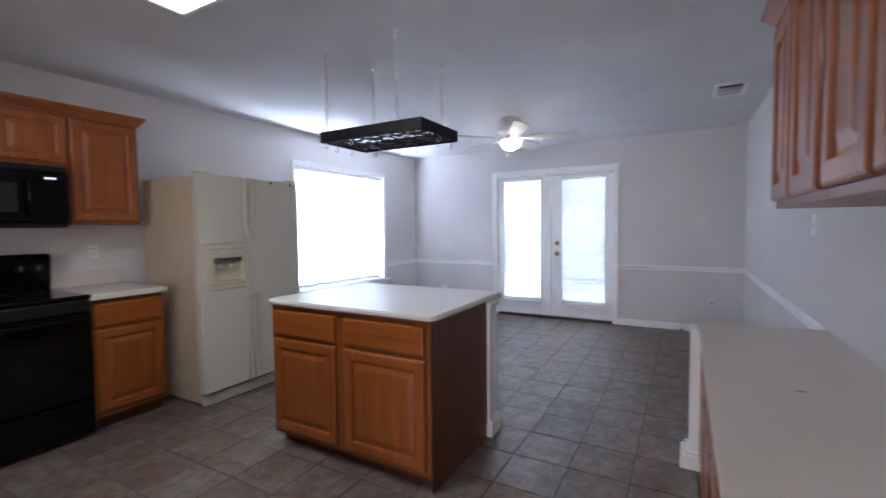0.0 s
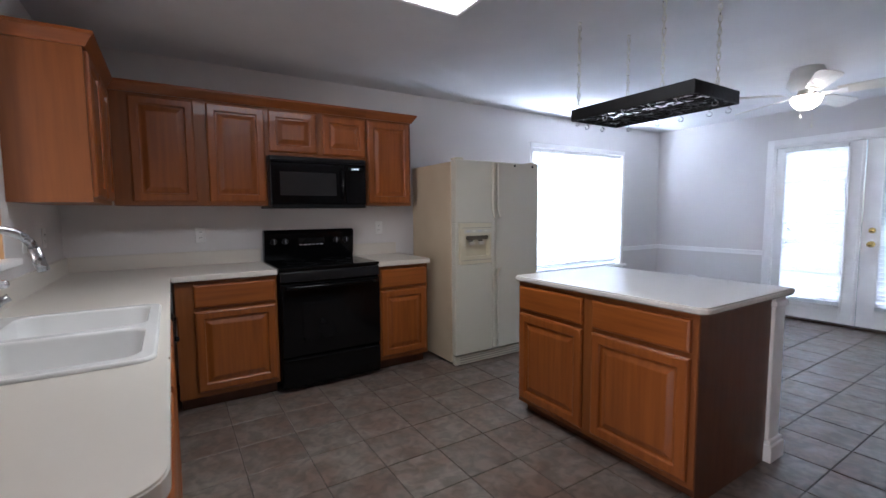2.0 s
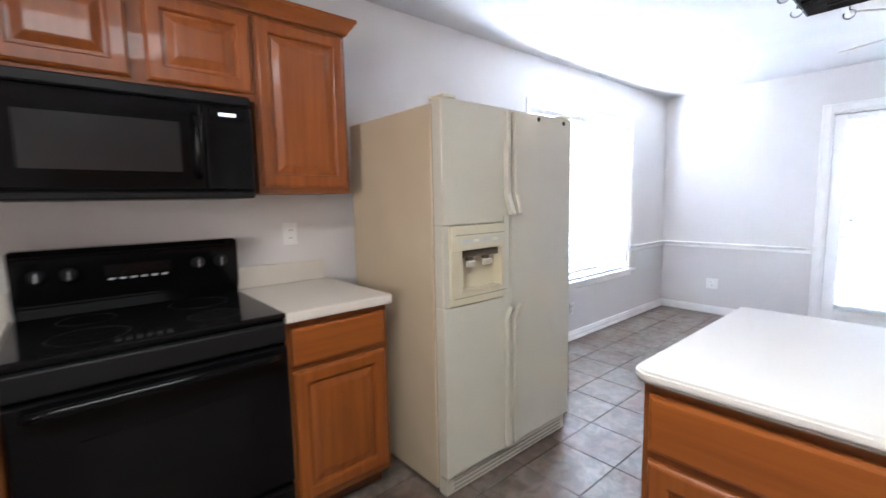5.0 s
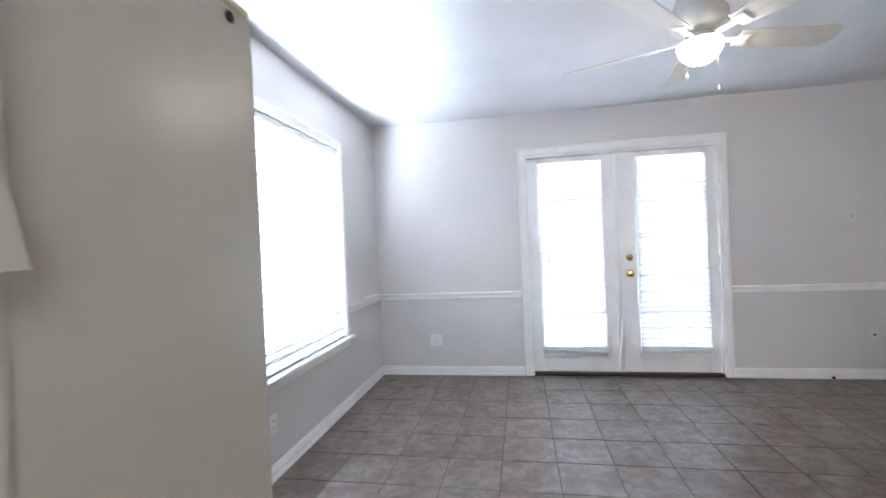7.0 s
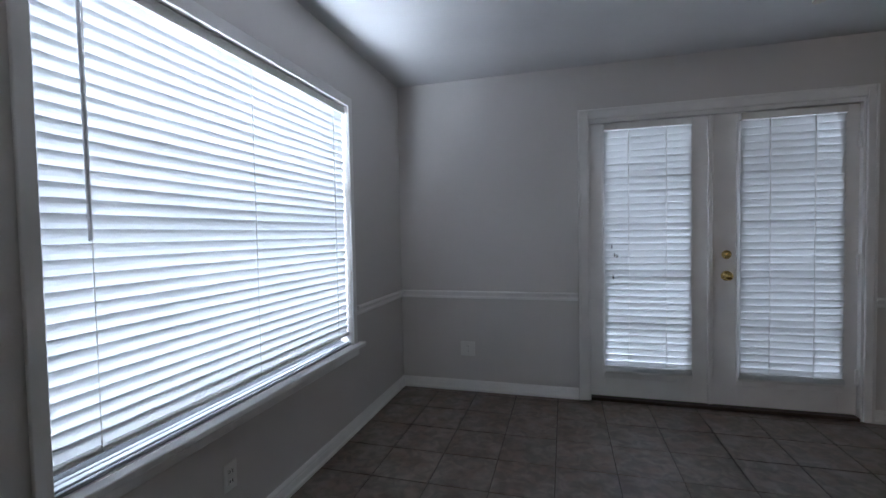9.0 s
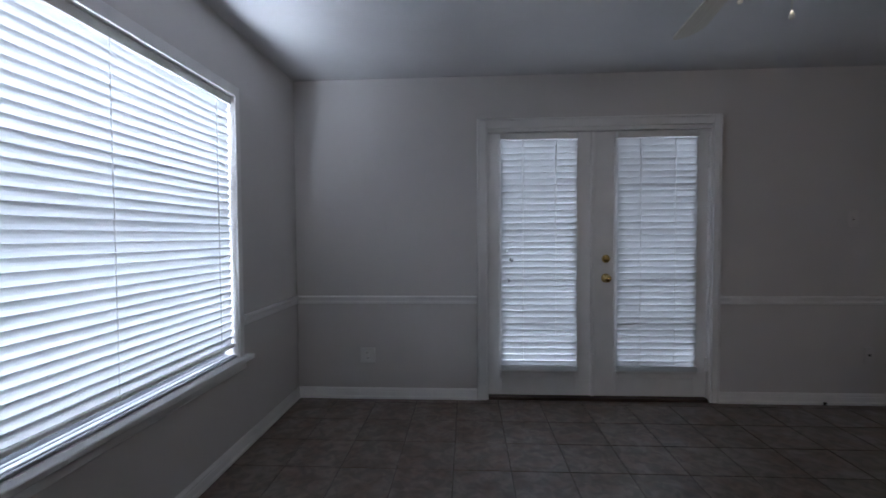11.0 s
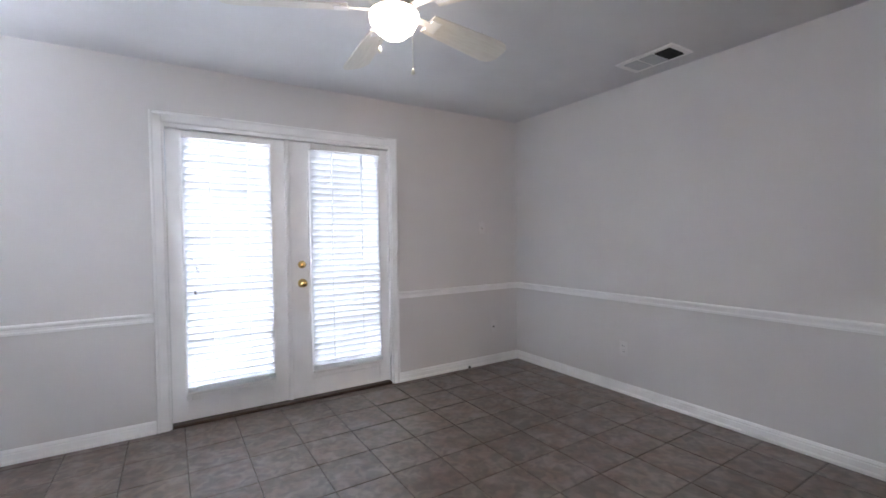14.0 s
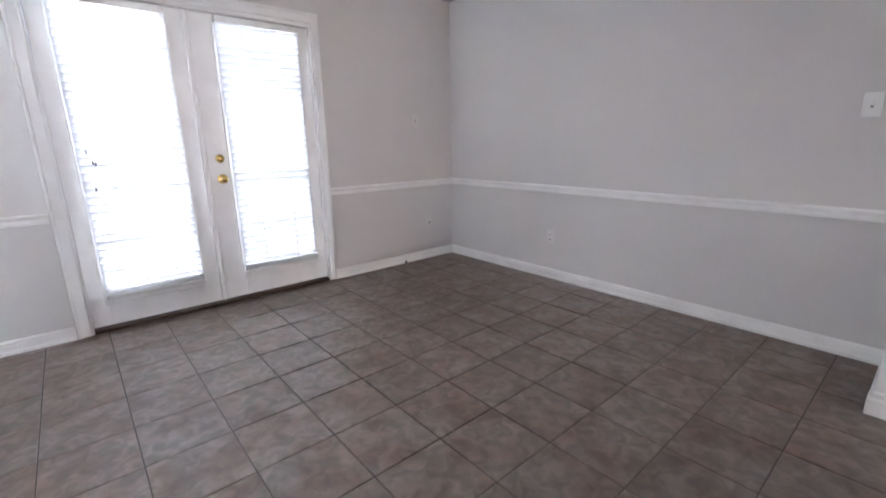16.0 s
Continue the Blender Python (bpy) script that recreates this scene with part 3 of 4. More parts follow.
def kitchen_sink():
    s = thing("kitchen_sink", pose(0, 0, 0), "white enamel double-bowl drop-in sink in the worktop", "sink")
    bm = bmesh.new()
    mid = (SX0 + SX1) / 2
    inner = [basin(bm, SX0 + 0.035, SYB + 0.09, mid - 0.018, SYF - 0.035, 0.74, 0.922, 0.06), basin(bm, mid + 0.018, SYB + 0.09, SX1 - 0.035, SYF - 0.035, 0.74, 0.922, 0.06)]
    # rim
    ring = []
    for inset, z in ((0.0, 0.9105), (0.0, 0.916), (0.008, 0.922)):
        loop = []
        for (cx, cy, sx, sy, start) in ((SX0, SYB, 1, 1, 180), (SX1, SYB, -1, 1, 270), (SX1, SYF, -1, -1, 0), (SX0, SYF, 1, -1, 90)):
            for i in range(7):
                a = radians(start + 15 * i)
                r = 0.05
                loop.append(bm.verts.new((cx + sx * r + (r - inset) * math.cos(a), cy + sy * r + (r - inset) * math.sin(a), z)))
        ring.append(loop)
    for a, b in zip(ring, ring[1:]):
        k = len(a)
        for i in range(k):
            bm.faces.new((a[i], a[(i + 1) % k], b[(i + 1) % k], b[i])).smooth = True
    edges = []
    for loop in (ring[-1], *inner):
        for i in range(len(loop)):
            edges.append(bm.edges.get((loop[i], loop[(i + 1) % len(loop)])))
    bmesh.ops.triangle_fill(bm, edges=edges, use_beauty=True)
    part("basin", bm, SINK, s)
    for x in ((SX0 + mid) / 2, (SX1 + mid) / 2):
        part("drain", lathe([(0.04, 0.741), (0.04, 0.744), (0.03, 0.7445), (0.028, 0.7425)], 20, (x, -0.62, 0)), STEEL, s, "metal drain")


kitchen_sink()


def faucet():
    f = thing("faucet", pose(-1.80, SYB + 0.045, 0.922), "brushed nickel high-arc kitchen faucet behind the sink", "faucet")
    part("base", lathe([(0.030, 0), (0.030, 0.012), (0.020, 0.03), (0.015, 0.06)], 20), STEEL, f)
    pts = [(0, 0, 0.05), (0, 0, 0.18), (0, 0, 0.24)]
    for i in range(1, 12):
        a = math.pi * i / 12
        k = (1 - math.cos(a)) / 2
        pts.append((-0.125 * k, 0.165 * k, 0.25 + 0.085 * math.sin(a)))
    part("spout", tube(pts, 0.0135, 14), STEEL, f)
    part("spray_head", tube([pts[-1], (-0.13, 0.172, 0.225), (-0.135, 0.18, 0.195)], 0.017, 14), STEEL, f)
    part("lever", tube([(0.02, 0.0, 0.045), (0.06, 0.01, 0.075), (0.11, 0.015, 0.085)], 0.008, 8), STEEL, f)
    part("collar", lathe([(0.017, 0.165), (0.0185, 0.172), (0.0185, 0.186), (0.016, 0.192)], 18), CHROME, f)
    # the lever stands on its own base beside the spout
    d = thing("faucet_lever", pose(-1.98, SYB + 0.045, 0.922), "brushed nickel faucet lever with round cap behind the sink", "faucet")
    part("base", lathe([(0.031, 0), (0.031, 0.008), (0.022, 0.018), (0.017, 0.045), (0.015, 0.085), (0.018, 0.105), (0.017, 0.118), (0.010, 0.126)], 20), STEEL, d)
    part("lever", tube([(0.0, 0.0, 0.118), (0.02, 0.03, 0.132), (0.03, 0.06, 0.150), (0.034, 0.075, 0.156)], 0.0085, 10), STEEL, d)
    part("cap", lathe([(0.004, -0.014), (0.012, -0.010), (0.016, 0.0), (0.012, 0.010), (0.004, 0.014)], 16, (0.034, 0.078, 0.157)), CHROME, d, "round polished cap")
    e = thing("side_sprayer", pose(-2.07, SYB + 0.05, 0.922), "brushed nickel side sprayer resting in its holder", "faucet")
    part("holder", lathe([(0.026, 0), (0.026, 0.008), (0.018, 0.02), (0.016, 0.034)], 16), STEEL, e)
    part("sprayer", tube([(0, 0, 0.03), (-0.004, 0.01, 0.06), (-0.012, 0.03, 0.085), (-0.02, 0.05, 0.095)], 0.014, 12), STEEL, e)


faucet()

# dishwasher under the sink run
dw = thing("dishwasher", SOUTH(-2.29, SY + 0.012), "black built-in dishwasher beside the sink cabinet", "dishwasher")
part("body", boxes((0, 0.03, 0.1, 0.60, 0.58, 0.865)), BLACK_DULL, dw)
part("door", boxes((0.003, 0, 0.12, 0.597, 0.03, 0.70), bevel=0.006), BLACK, dw)
part("control_panel", boxes((0.003, -0.012, 0.71, 0.597, 0.03, 0.862), bevel=0.008), BLACK_DULL, dw)
part("handle", boxes((0.06, -0.03, 0.71, 0.54, -0.012, 0.735), bevel=0.006), BLACK, dw)
part("toe_panel", boxes((0.01, 0.06, 0, 0.59, 0.08, 0.1)), BLACK_DULL, dw)

# ---------------------------------------------------------------- stove


def stove():
    s = thing("stove", WEST(0.285, -3.215), "black freestanding electric range with glass top", "stove")
    W = 0.755
    part("body", boxes((0.0, 0.0, 0.03, W, 0.60, 0.895), bevel=0.003), BLACK, s)
    part("cooktop", boxes((-0.003, -0.02, 0.896, W + 0.003, 0.56, 0.916), bevel=0.006, seg=2), BLACK_GLASS, s, "glossy black glass cooktop")
    for x, y, r in ((0.20, 0.15, 0.105), (0.56, 0.15, 0.085), (0.20, 0.41, 0.085), (0.56, 0.41, 0.105)):
        part("burner_ring", tube([(x + r * math.cos(a * math.pi / 18), y + r * math.sin(a * math.pi / 18), 0.9163) for a in range(36)], 0.0008, 4, True), BLACK_DULL, s)
    part("oven_door", boxes((0.004, -0.035, 0.27, W - 0.004, -0.002, 0.80), bevel=0.008, seg=2), BLACK, s)
    part("oven_window", boxes((0.15, -0.0375, 0.38, W - 0.15, -0.0352, 0.66), bevel=0.001), BLACK_GLASS, s, "dark glass oven window")
    part("vent_trim", boxes((0.004, -0.03, 0.81, W - 0.004, -0.002, 0.885), bevel=0.008, seg=2), BLACK_DULL, s)
    part("oven_handle", tube([(0.05, -0.036, 0.765), (0.05, -0.065, 0.772), (0.10, -0.075, 0.775), (W - 0.10, -0.075, 0.775), (W - 0.05, -0.065, 0.772), (W - 0.05, -0.036, 0.765)], 0.014, 10), BLACK, s)
    part("storage_drawer", boxes((0.004, -0.03, 0.06, W - 0.004, -0.002, 0.255), bevel=0.008, seg=2), BLACK, s)
    part("drawer_lip", boxes((0.02, -0.042, 0.235, W - 0.02, -0.031, 0.25), bevel=0.003), BLACK, s)
    bm = bmesh.new()
    prof = [(0.555, 0.90), (0.54, 0.96), (0.515, 1.14), (0.53, 1.165), (0.615, 1.165), (0.615, 0.90)]
    ends = [[bm.verts.new((x, y, z)) for y, z in prof] for x in (0.004, W - 0.004)]
    for i in range(6):
        j = (i + 1) % 6
        bm.faces.new((ends[0][i], ends[0][j], ends[1][j], ends[1][i]))
    bm.faces.new(ends[0][::-1])
    bm.faces.new(ends[1])
    bmesh.ops.bevel(bm, geom=list(bm.edges), offset=0.006, segments=2, affect="EDGES")
    part("control_panel", bm, BLACK, s, "black raised control panel")
    tilt = Matrix.Rotation(radians(8), 4, "X")
    for x in (0.075, 0.165, W - 0.165, W - 0.075):
        k = part("knob", lathe([(0.026, 0), (0.026, 0.008), (0.020, 0.012), (0.018, 0.026), (0.004, 0.028)], 18, (0, 0, 0), "-Y"), BLACK_DULL, s, "", pose(x, 0.527, 1.07))
        part("pointer", boxes((-0.002, -0.0295, -0.016, 0.002, -0.0275, 0.016)), PALE, k)
    part("display", boxes((0.27, 0.5215, 1.05, 0.49, 0.526, 1.11)), BLACK_GLASS, s)
    for i in range(6):
        part("print_mark", boxes((0.28 + i * 0.035, 0.519, 1.035, 0.30 + i * 0.035, 0.522, 1.042)), PALE, s)


stove()


def microwave():
    m = thing("microwave", WEST(0.295, -3.45), "black over-the-range microwave below the short cabinet", "microwave")
    W, z0, z1 = 0.75, 1.34, 1.732
    part("body", boxes((0, 0.02, z0, W, 0.40, z1), bevel=0.004), BLACK_DULL, m)
    part("door", boxes((0, -0.012, z0 + 0.03, 0.575, 0.019, z1 - 0.045), bevel=0.01, seg=2), BLACK, m)
    part("window", boxes((0.07, -0.0145, z0 + 0.095, 0.50, -0.0122, z1 - 0.12), bevel=0.001), mat("smoky_glass", (0.022, 0.022, 0.023), 0.12), m, "smoky glass window")
    part("control_panel", boxes((0.58, -0.012, z0 + 0.03, W, 0.019, z1 - 0.045), bevel=0.008, seg=2), BLACK, m)
    part("vent_grille", boxes((0, -0.008, z1 - 0.04, W, 0.019, z1 - 0.002), bevel=0.006), BLACK_DULL, m)
    part("base_lip", boxes((0, -0.002, z0, W, 0.019, z0 + 0.028), bevel=0.006), BLACK_DULL, m)
    part("handle", tube([(0.548, -0.012, z0 + 0.08), (0.548, -0.045, z0 + 0.10), (0.548, -0.048, 1.53), (0.548, -0.045, z1 - 0.11), (0.548, -0.012, z1 - 0.09)], 0.011, 10), BLACK, m)
    part("display", boxes((0.60, -0.0145, 1.635, 0.72, -0.0122, 1.67)), BLACK_GLASS, m)
    # lit clock digits shown as plain segments
    lit = mat("lit_digits", (0.8, 0.85, 0.9), 0.5, emit=1.1, emit_colour=(0.85, 0.93, 1))
    for i in range(5):
        x = 0.632 + i * 0.012
        part("digit", boxes((x, -0.0165, 1.646, x + 0.002, -0.0147, 1.657), (x + 0.006, -0.0165, 1.646, x + 0.008, -0.0147, 1.657), (x + 0.002, -0.0165, 1.655, x + 0.006, -0.0147, 1.657), (x + 0.002, -0.0165, 1.646, x + 0.006, -0.0147, 1.648)), lit, m, "lit clock digit")
    for r in range(6):
        for c in range(3):
            part("key", boxes((0.607 + c * 0.042, -0.0135, 1.40 + r * 0.034, 0.637 + c * 0.042, -0.0122, 1.418 + r * 0.034)), BLACK, m)


microwave()

# ---------------------------------------------------------------- refrigerator


def refrigerator():
    f = thing("refrigerator", WEST(1.622, -2.975) @ Matrix.Diagonal((1.05, 1, 1, 1)), "almond side-by-side refrigerator with water dispenser", "refrigerator")
    W, Hh = 0.872, 1.725
    split = 0.392
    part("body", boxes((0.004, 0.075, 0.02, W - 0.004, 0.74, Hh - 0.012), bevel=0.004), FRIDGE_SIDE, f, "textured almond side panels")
    part("gasket", boxes((0.012, 0.062, 0.10, W - 0.012, 0.075, Hh - 0.02)), GREY_GAP, f)
    part("kick_grille", boxes((0.01, 0.02, 0.005, W - 0.01, 0.074, 0.085), bevel=0.004), FRIDGE, f)
    for i in range(3):
        part("grille_slot", boxes((0.05, 0.017, 0.022 + i * 0.02, W - 0.05, 0.0198, 0.029 + i * 0.02)), GREY_GAP, f)
    d0, d1 = 0.86, 1.21
    for row in ((0, 0, 0.10, split - 0.004, 0.06, d0), (0, 0, d1, split - 0.004, 0.06, Hh), (0, 0.006, d0, 0.035, 0.06, d1), (0.372, 0.006, d0, split - 0.004, 0.06, d1)):
        part("freezer_door", boxes(row, bevel=0.005, seg=2), FRIDGE, f)
    part("fridge_door", boxes((split + 0.004, 0, 0.10, W, 0.06, Hh), bevel=0.008, seg=2), FRIDGE, f)
    # dispenser
    for row in ((0.035, -0.006, d0 + 0.004, 0.372, 0.05, d0 + 0.055), (0.035, -0.006, 1.10, 0.372, 0.05, d1 - 0.003), (0.035, -0.006, d0 + 0.055, 0.098, 0.05, 1.10), (0.335, -0.006, d0 + 0.055, 0.372, 0.05, 1.10)):
        part("dispenser_frame", boxes(row, bevel=0.002), FRIDGE_TRIM, f, "yellowed plastic dispenser frame")
    part("dispenser_recess", boxes((0.098, 0.046, d0 + 0.055, 0.335, 0.0498, 1.10)), FRIDGE_TRIM, f, "yellowed recess")
    # dark block painted in for the shadow at the top of the recess
    part("recess_hood", boxes((0.0985, 0.016, 1.065, 0.3345, 0.0455, 1.0995), bevel=0.002), DISPENSER_SHADE, f, "dispenser hood coloured dark for the recess shade")
    part("tray", boxes((0.0985, 0.004, d0 + 0.0555, 0.3345, 0.0455, d0 + 0.066), bevel=0.002), FRIDGE_TRIM, f)
    for x in (0.165, 0.262):
        part("paddle", boxes((x - 0.026, 0.010, 1.02, x + 0.026, 0.024, 1.05), bevel=0.005), FRIDGE, f)
        part("spout", boxes((x - 0.016, 0.016, 1.05, x + 0.016, 0.040, 1.0645), bevel=0.003), DISPENSER_SHADE, f)
    part("control_strip", boxes((0.075, -0.008, 1.122, 0.345, -0.0062, 1.155)), FRIDGE, f)
    for i in range(4):
        part("dispenser_button", boxes((0.10 + i * 0.058, -0.010, 1.134, 0.132 + i * 0.058, -0.0082, 1.146), bevel=0.0008), BRASS_CHAIN if i in (1, 3) else PALE, f)
    part("groove", boxes((0.06, -0.0075, 1.165, 0.352, -0.0062, 1.169)), GREY_GAP, f)
    part("groove", boxes((0.05, -0.0075, d0 + 0.034, 0.36, -0.0062, d0 + 0.038)), GREY_GAP, f)
    # long flat handles, flared where they end above and below the dispenser
    for x, s in ((split - 0.026, -1), (split + 0.026, 1)):
        part("handle_strip", boxes((x - 0.013, -0.026, 1.33, x + 0.013, -0.001, Hh - 0.012), bevel=0.003), FRIDGE, f)
        part("handle_strip", boxes((x - 0.013, -0.026, 0.115, x + 0.013, -0.001, 0.755), bevel=0.003), FRIDGE, f)
        part("handle_strip", boxes((x - 0.018, -0.007, 0.83, x + 0.018, -0.001, 1.24), bevel=0.002), FRIDGE, f)
        for z0, z1, zz in ((1.335, 1.25, 1.245), (0.75, 0.81, 0.82)):
            bm = bmesh.new()
            vs = [bm.verts.new((x + a, b, c)) for a, b, c in ((-0.012, -0.026, z0), (0.012, -0.026, z0), (0.014, -0.05, z1), (-0.010, -0.05, z1), (-0.012, -0.001, z0), (0.012, -0.001, z0), (0.014, -0.03, zz), (-0.010, -0.03, zz))]
            for q in ((0, 1, 2, 3), (7, 6, 5, 4), (0, 4, 5, 1), (1, 5, 6, 2), (2, 6, 7, 3), (3, 7, 4, 0)):
                bm.faces.new([vs[k] for k in q])
            part("handle_grip", bm, FRIDGE, f, "flared grip end")
    for x in (0.03, W - 0.06):
        part("hinge_cover", boxes((x - 0.02, -0.002, Hh + 0.0005, x + 0.05, 0.09, Hh + 0.016), bevel=0.004), FRIDGE_TRIM, f)
    for x in (split + 0.21, W - 0.07):
        part("screw_hole", lathe([(0.011, 0), (0.011, 0.003), (0.006, 0.004)], 12, (x, -0.0005, Hh - 0.025), "-Y"), HOLE, f, "dark hole near the door top")


refrigerator()

# ---------------------------------------------------------------- island
IX0, IX1, IY0, IY1 = -2.125, -0.94, 1.49, 2.37


def island():
    w = 1.115
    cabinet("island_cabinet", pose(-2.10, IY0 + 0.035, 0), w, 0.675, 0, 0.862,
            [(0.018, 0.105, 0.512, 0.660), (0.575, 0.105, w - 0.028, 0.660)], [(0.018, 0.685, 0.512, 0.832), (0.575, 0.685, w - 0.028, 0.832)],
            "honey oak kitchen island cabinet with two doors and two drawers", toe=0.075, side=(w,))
    k = thing("kitchen_counter", pose(0, 0, 0), "pale cream laminate island top with rounded corners", "countertop")
    part("slab", rounded_slab(IX0, IY0, IX1, IY1, 0.866, 0.893, (0.05, 0.05, 0.02, 0.02), 0.007), ISLAND_TOP, k)
    part("underlay", rounded_slab(IX0 + 0.004, IY0 + 0.004, IX1 - 0.004, IY1 - 0.004, 0.8625, 0.866, (0.05, 0.05, 0.02, 0.02), 0.0005), GREY_GAP, k)
    p = thing("island_half_wall", pose(0, 0, 0), "white painted half wall with corner post at the island", "half wall")
    y0, y1 = IY0 + 0.7115, IY1 - 0.05
    part("core", boxes((-2.09, y0, 0, -1.0, y1, 0.862)), WALL, p)
    part("post", boxes((-1.0, y0, 0.0, -0.965, y1, 0.862), bevel=0.004), TRIM, p)
    part("post_base", boxes((-1.0, y0 - 0.012, 0.0, -0.945, y1 + 0.022, 0.09), (-1.0, y0 - 0.006, 0.09, -0.953, y1 + 0.012, 0.115), bevel=0.004), TRIM, p)
    part("post_cap", boxes((-1.0, y0 - 0.008, 0.81, -0.955, y1 + 0.012, 0.835), bevel=0.004), TRIM, p)
    part("wall_base", boxes((-2.10, y1, 0, -1.0, y1 + 0.015, 0.09), bevel=0.003), TRIM, p)


island()

# ---------------------------------------------------------------- desk and wall cabinets on the east side
DZT, DYE, DXF = 0.80, 2.42, 0.15
cabinet("desk_cabinet", pose(DXF + 0.03, DYE - 0.10, 0, 0, 0, -90), 0.47, XR - DXF - 0.032, 0, DZT - 0.038, [], [(0.02, 0.60, 0.45, 0.74), (0.02, 0.36, 0.45, 0.58), (0.02, 0.11, 0.45, 0.34)],
        "honey oak drawer cabinet under the desk worktop", toe=0.08)
cabinet("desk_cabinet", pose(DXF + 0.03, DYE - 0.58, 0, 0, 0, -90), 0.92, XR - DXF - 0.032, 0, DZT - 0.038, [(0.02, 0.11, 0.45, 0.56), (0.47, 0.11, 0.90, 0.56)], [(0.02, 0.60, 0.45, 0.74), (0.47, 0.60, 0.90, 0.74)],
        "honey oak desk cabinet with doors and drawers", toe=0.08)
desk = thing("kitchen_counter", pose(0, 0, 0), "cream laminate desk worktop along the wall", "countertop")
part("slab", rounded_slab(DXF, 0.40, XR - 0.001, DYE, DZT - 0.033, DZT, (0.03, 0, 0, 0.02), 0.006), COUNTER, desk)
part("underlay", boxes((DXF + 0.004, 0.404, DZT - 0.037, XR - 0.002, DYE - 0.004, DZT - 0.033)), GREY_GAP, desk)
ph = thing("desk_half_wall", pose(0, 0, 0), "white painted half wall closing the desk end", "half wall")
part("core", boxes((DXF + 0.02, DYE - 0.099, 0, XR - 0.001, DYE + 0.09, DZT - 0.038)), WALL, ph)
part("post", boxes((DXF - 0.035, DYE - 0.05, 0, DXF + 0.02, DYE + 0.09, DZT - 0.038), bevel=0.004), TRIM, ph)
part("post_base", boxes((DXF - 0.075, DYE - 0.065, 0, DXF + 0.02, DYE + 0.107, 0.075), (DXF - 0.055, DYE - 0.058, 0.075, DXF + 0.02, DYE + 0.099, 0.10), bevel=0.004), TRIM, ph)
part("wall_base", boxes((DXF + 0.02, DYE + 0.09, 0, XR - 0.018, DYE + 0.105, 0.07), bevel=0.003), TRIM, ph)

EX = XR - 0.335
cabinet("upper_cabinet", pose(EX, 1.62, 0, 0, 0, -90), 0.62, XR - EX - 0.001, 1.36, 1.98, [(0.02, 1.385, 0.29, 1.95), (0.31, 1.385, 0.60, 1.95)], [],
        "honey oak wall cabinet above the desk", crown=True, crown_ends=(True, False), group=UP_G)
cabinet("upper_cabinet", pose(EX, 0.998, 0, 0, 0, -90), 0.62, XR - EX - 0.001, 1.36, 1.98, [(0.02, 1.385, 0.30, 1.95), (0.32, 1.385, 0.60, 1.95)], [],
        "honey oak wall cabinet above the desk", crown=True, crown_ends=(False, True), group=UP_G)

# ---------------------------------------------------------------- ceiling fixtures
lightbox = thing("ceiling_light", pose(-1.82, 0.47, H), "rectangular fluorescent ceiling light, switched on", "ceiling light")
part("frame", boxes((-0.31, -0.61, -0.06, -0.285, 0.61, 0), (0.285, -0.61, -0.06, 0.31, 0.61, 0), (-0.285, -0.61, -0.06, 0.285, -0.585, 0), (-0.285, 0.585, -0.06, 0.285, 0.61, 0), bevel=0.004), TRIM, lightbox)
part("diffuser", boxes((-0.2845, -0.5845, -0.055, 0.2845, 0.5845, -0.02)), DIFFUSER, lightbox, "glowing white diffuser")


def ceiling_fan(x, y, first):
    f = thing("ceiling_fan", pose(x, y, H), "white five-blade ceiling fan with lit glass bowl", "ceiling fan")
    part("motor", lathe([(0.10, 0), (0.105, -0.012), (0.115, -0.03), (0.118, -0.075), (0.13, -0.085), (0.135, -0.135), (0.11, -0.165), (0.07, -0.178)], 32), FAN, f)
    part("switch_housing", lathe([(0.055, -0.176), (0.06, -0.19), (0.06, -0.208), (0.085, -0.216), (0.10, -0.226), (0.04, -0.229)], 28), FAN, f)
    part("glass_bowl", lathe([(0.098, -0.2285), (0.104, -0.238), (0.102, -0.260), (0.084, -0.295), (0.048, -0.325), (0.006, -0.333)], 28), BOWL, f, "lit frosted glass bowl")
    for i in range(5):
        a = first + 72 * i
        m = pose(0, 0, -0.212, 0, 0, a)
        bm = bmesh.new()
        pts = []
        for u, w in ((0.19, 0.052), (0.30, 0.060), (0.50, 0.072), (0.62, 0.078), (0.66, 0.074), (0.69, 0.055), (0.70, 0.03)):
            pts.append((u, w))
        outline = pts + [(u, -w) for u, w in pts[::-1]]
        face = bm.faces.new([bm.verts.new((u, w, 0)) for u, w in outline])
        out = bmesh.ops.extrude_face_region(bm, geom=[face])
        bmesh.ops.translate(bm, vec=(0, 0, 0.006), verts=[g for g in out["geom"] if isinstance(g, bmesh.types.BMVert)])
        b = part("blade", bm, BLADE, f, "", m @ pose(0, 0, 0, -17, 0, 0))
        part("blade_arm", boxes((0.09, -0.016, -0.006, 0.20, 0.016, 0.0), (0.19, -0.035, -0.006, 0.25, 0.035, -0.0005), bevel=0.002), FAN, b)
    for dx, dy, drop in ((0.06, -0.05, 0.46), (-0.05, 0.04, 0.36)):
        part("pull_chain", tube([(dx, dy, -0.20), (dx, dy, -drop)], 0.0016, 5), BRASS_CHAIN, f)
        part("chain_pull", lathe([(0.002, 0.0), (0.007, -0.012), (0.009, -0.024), (0.003, -0.030)], 10, (dx, dy, -drop)), BRASS_CHAIN, f)


ceiling_fan(-1.53, 4.114, 11)

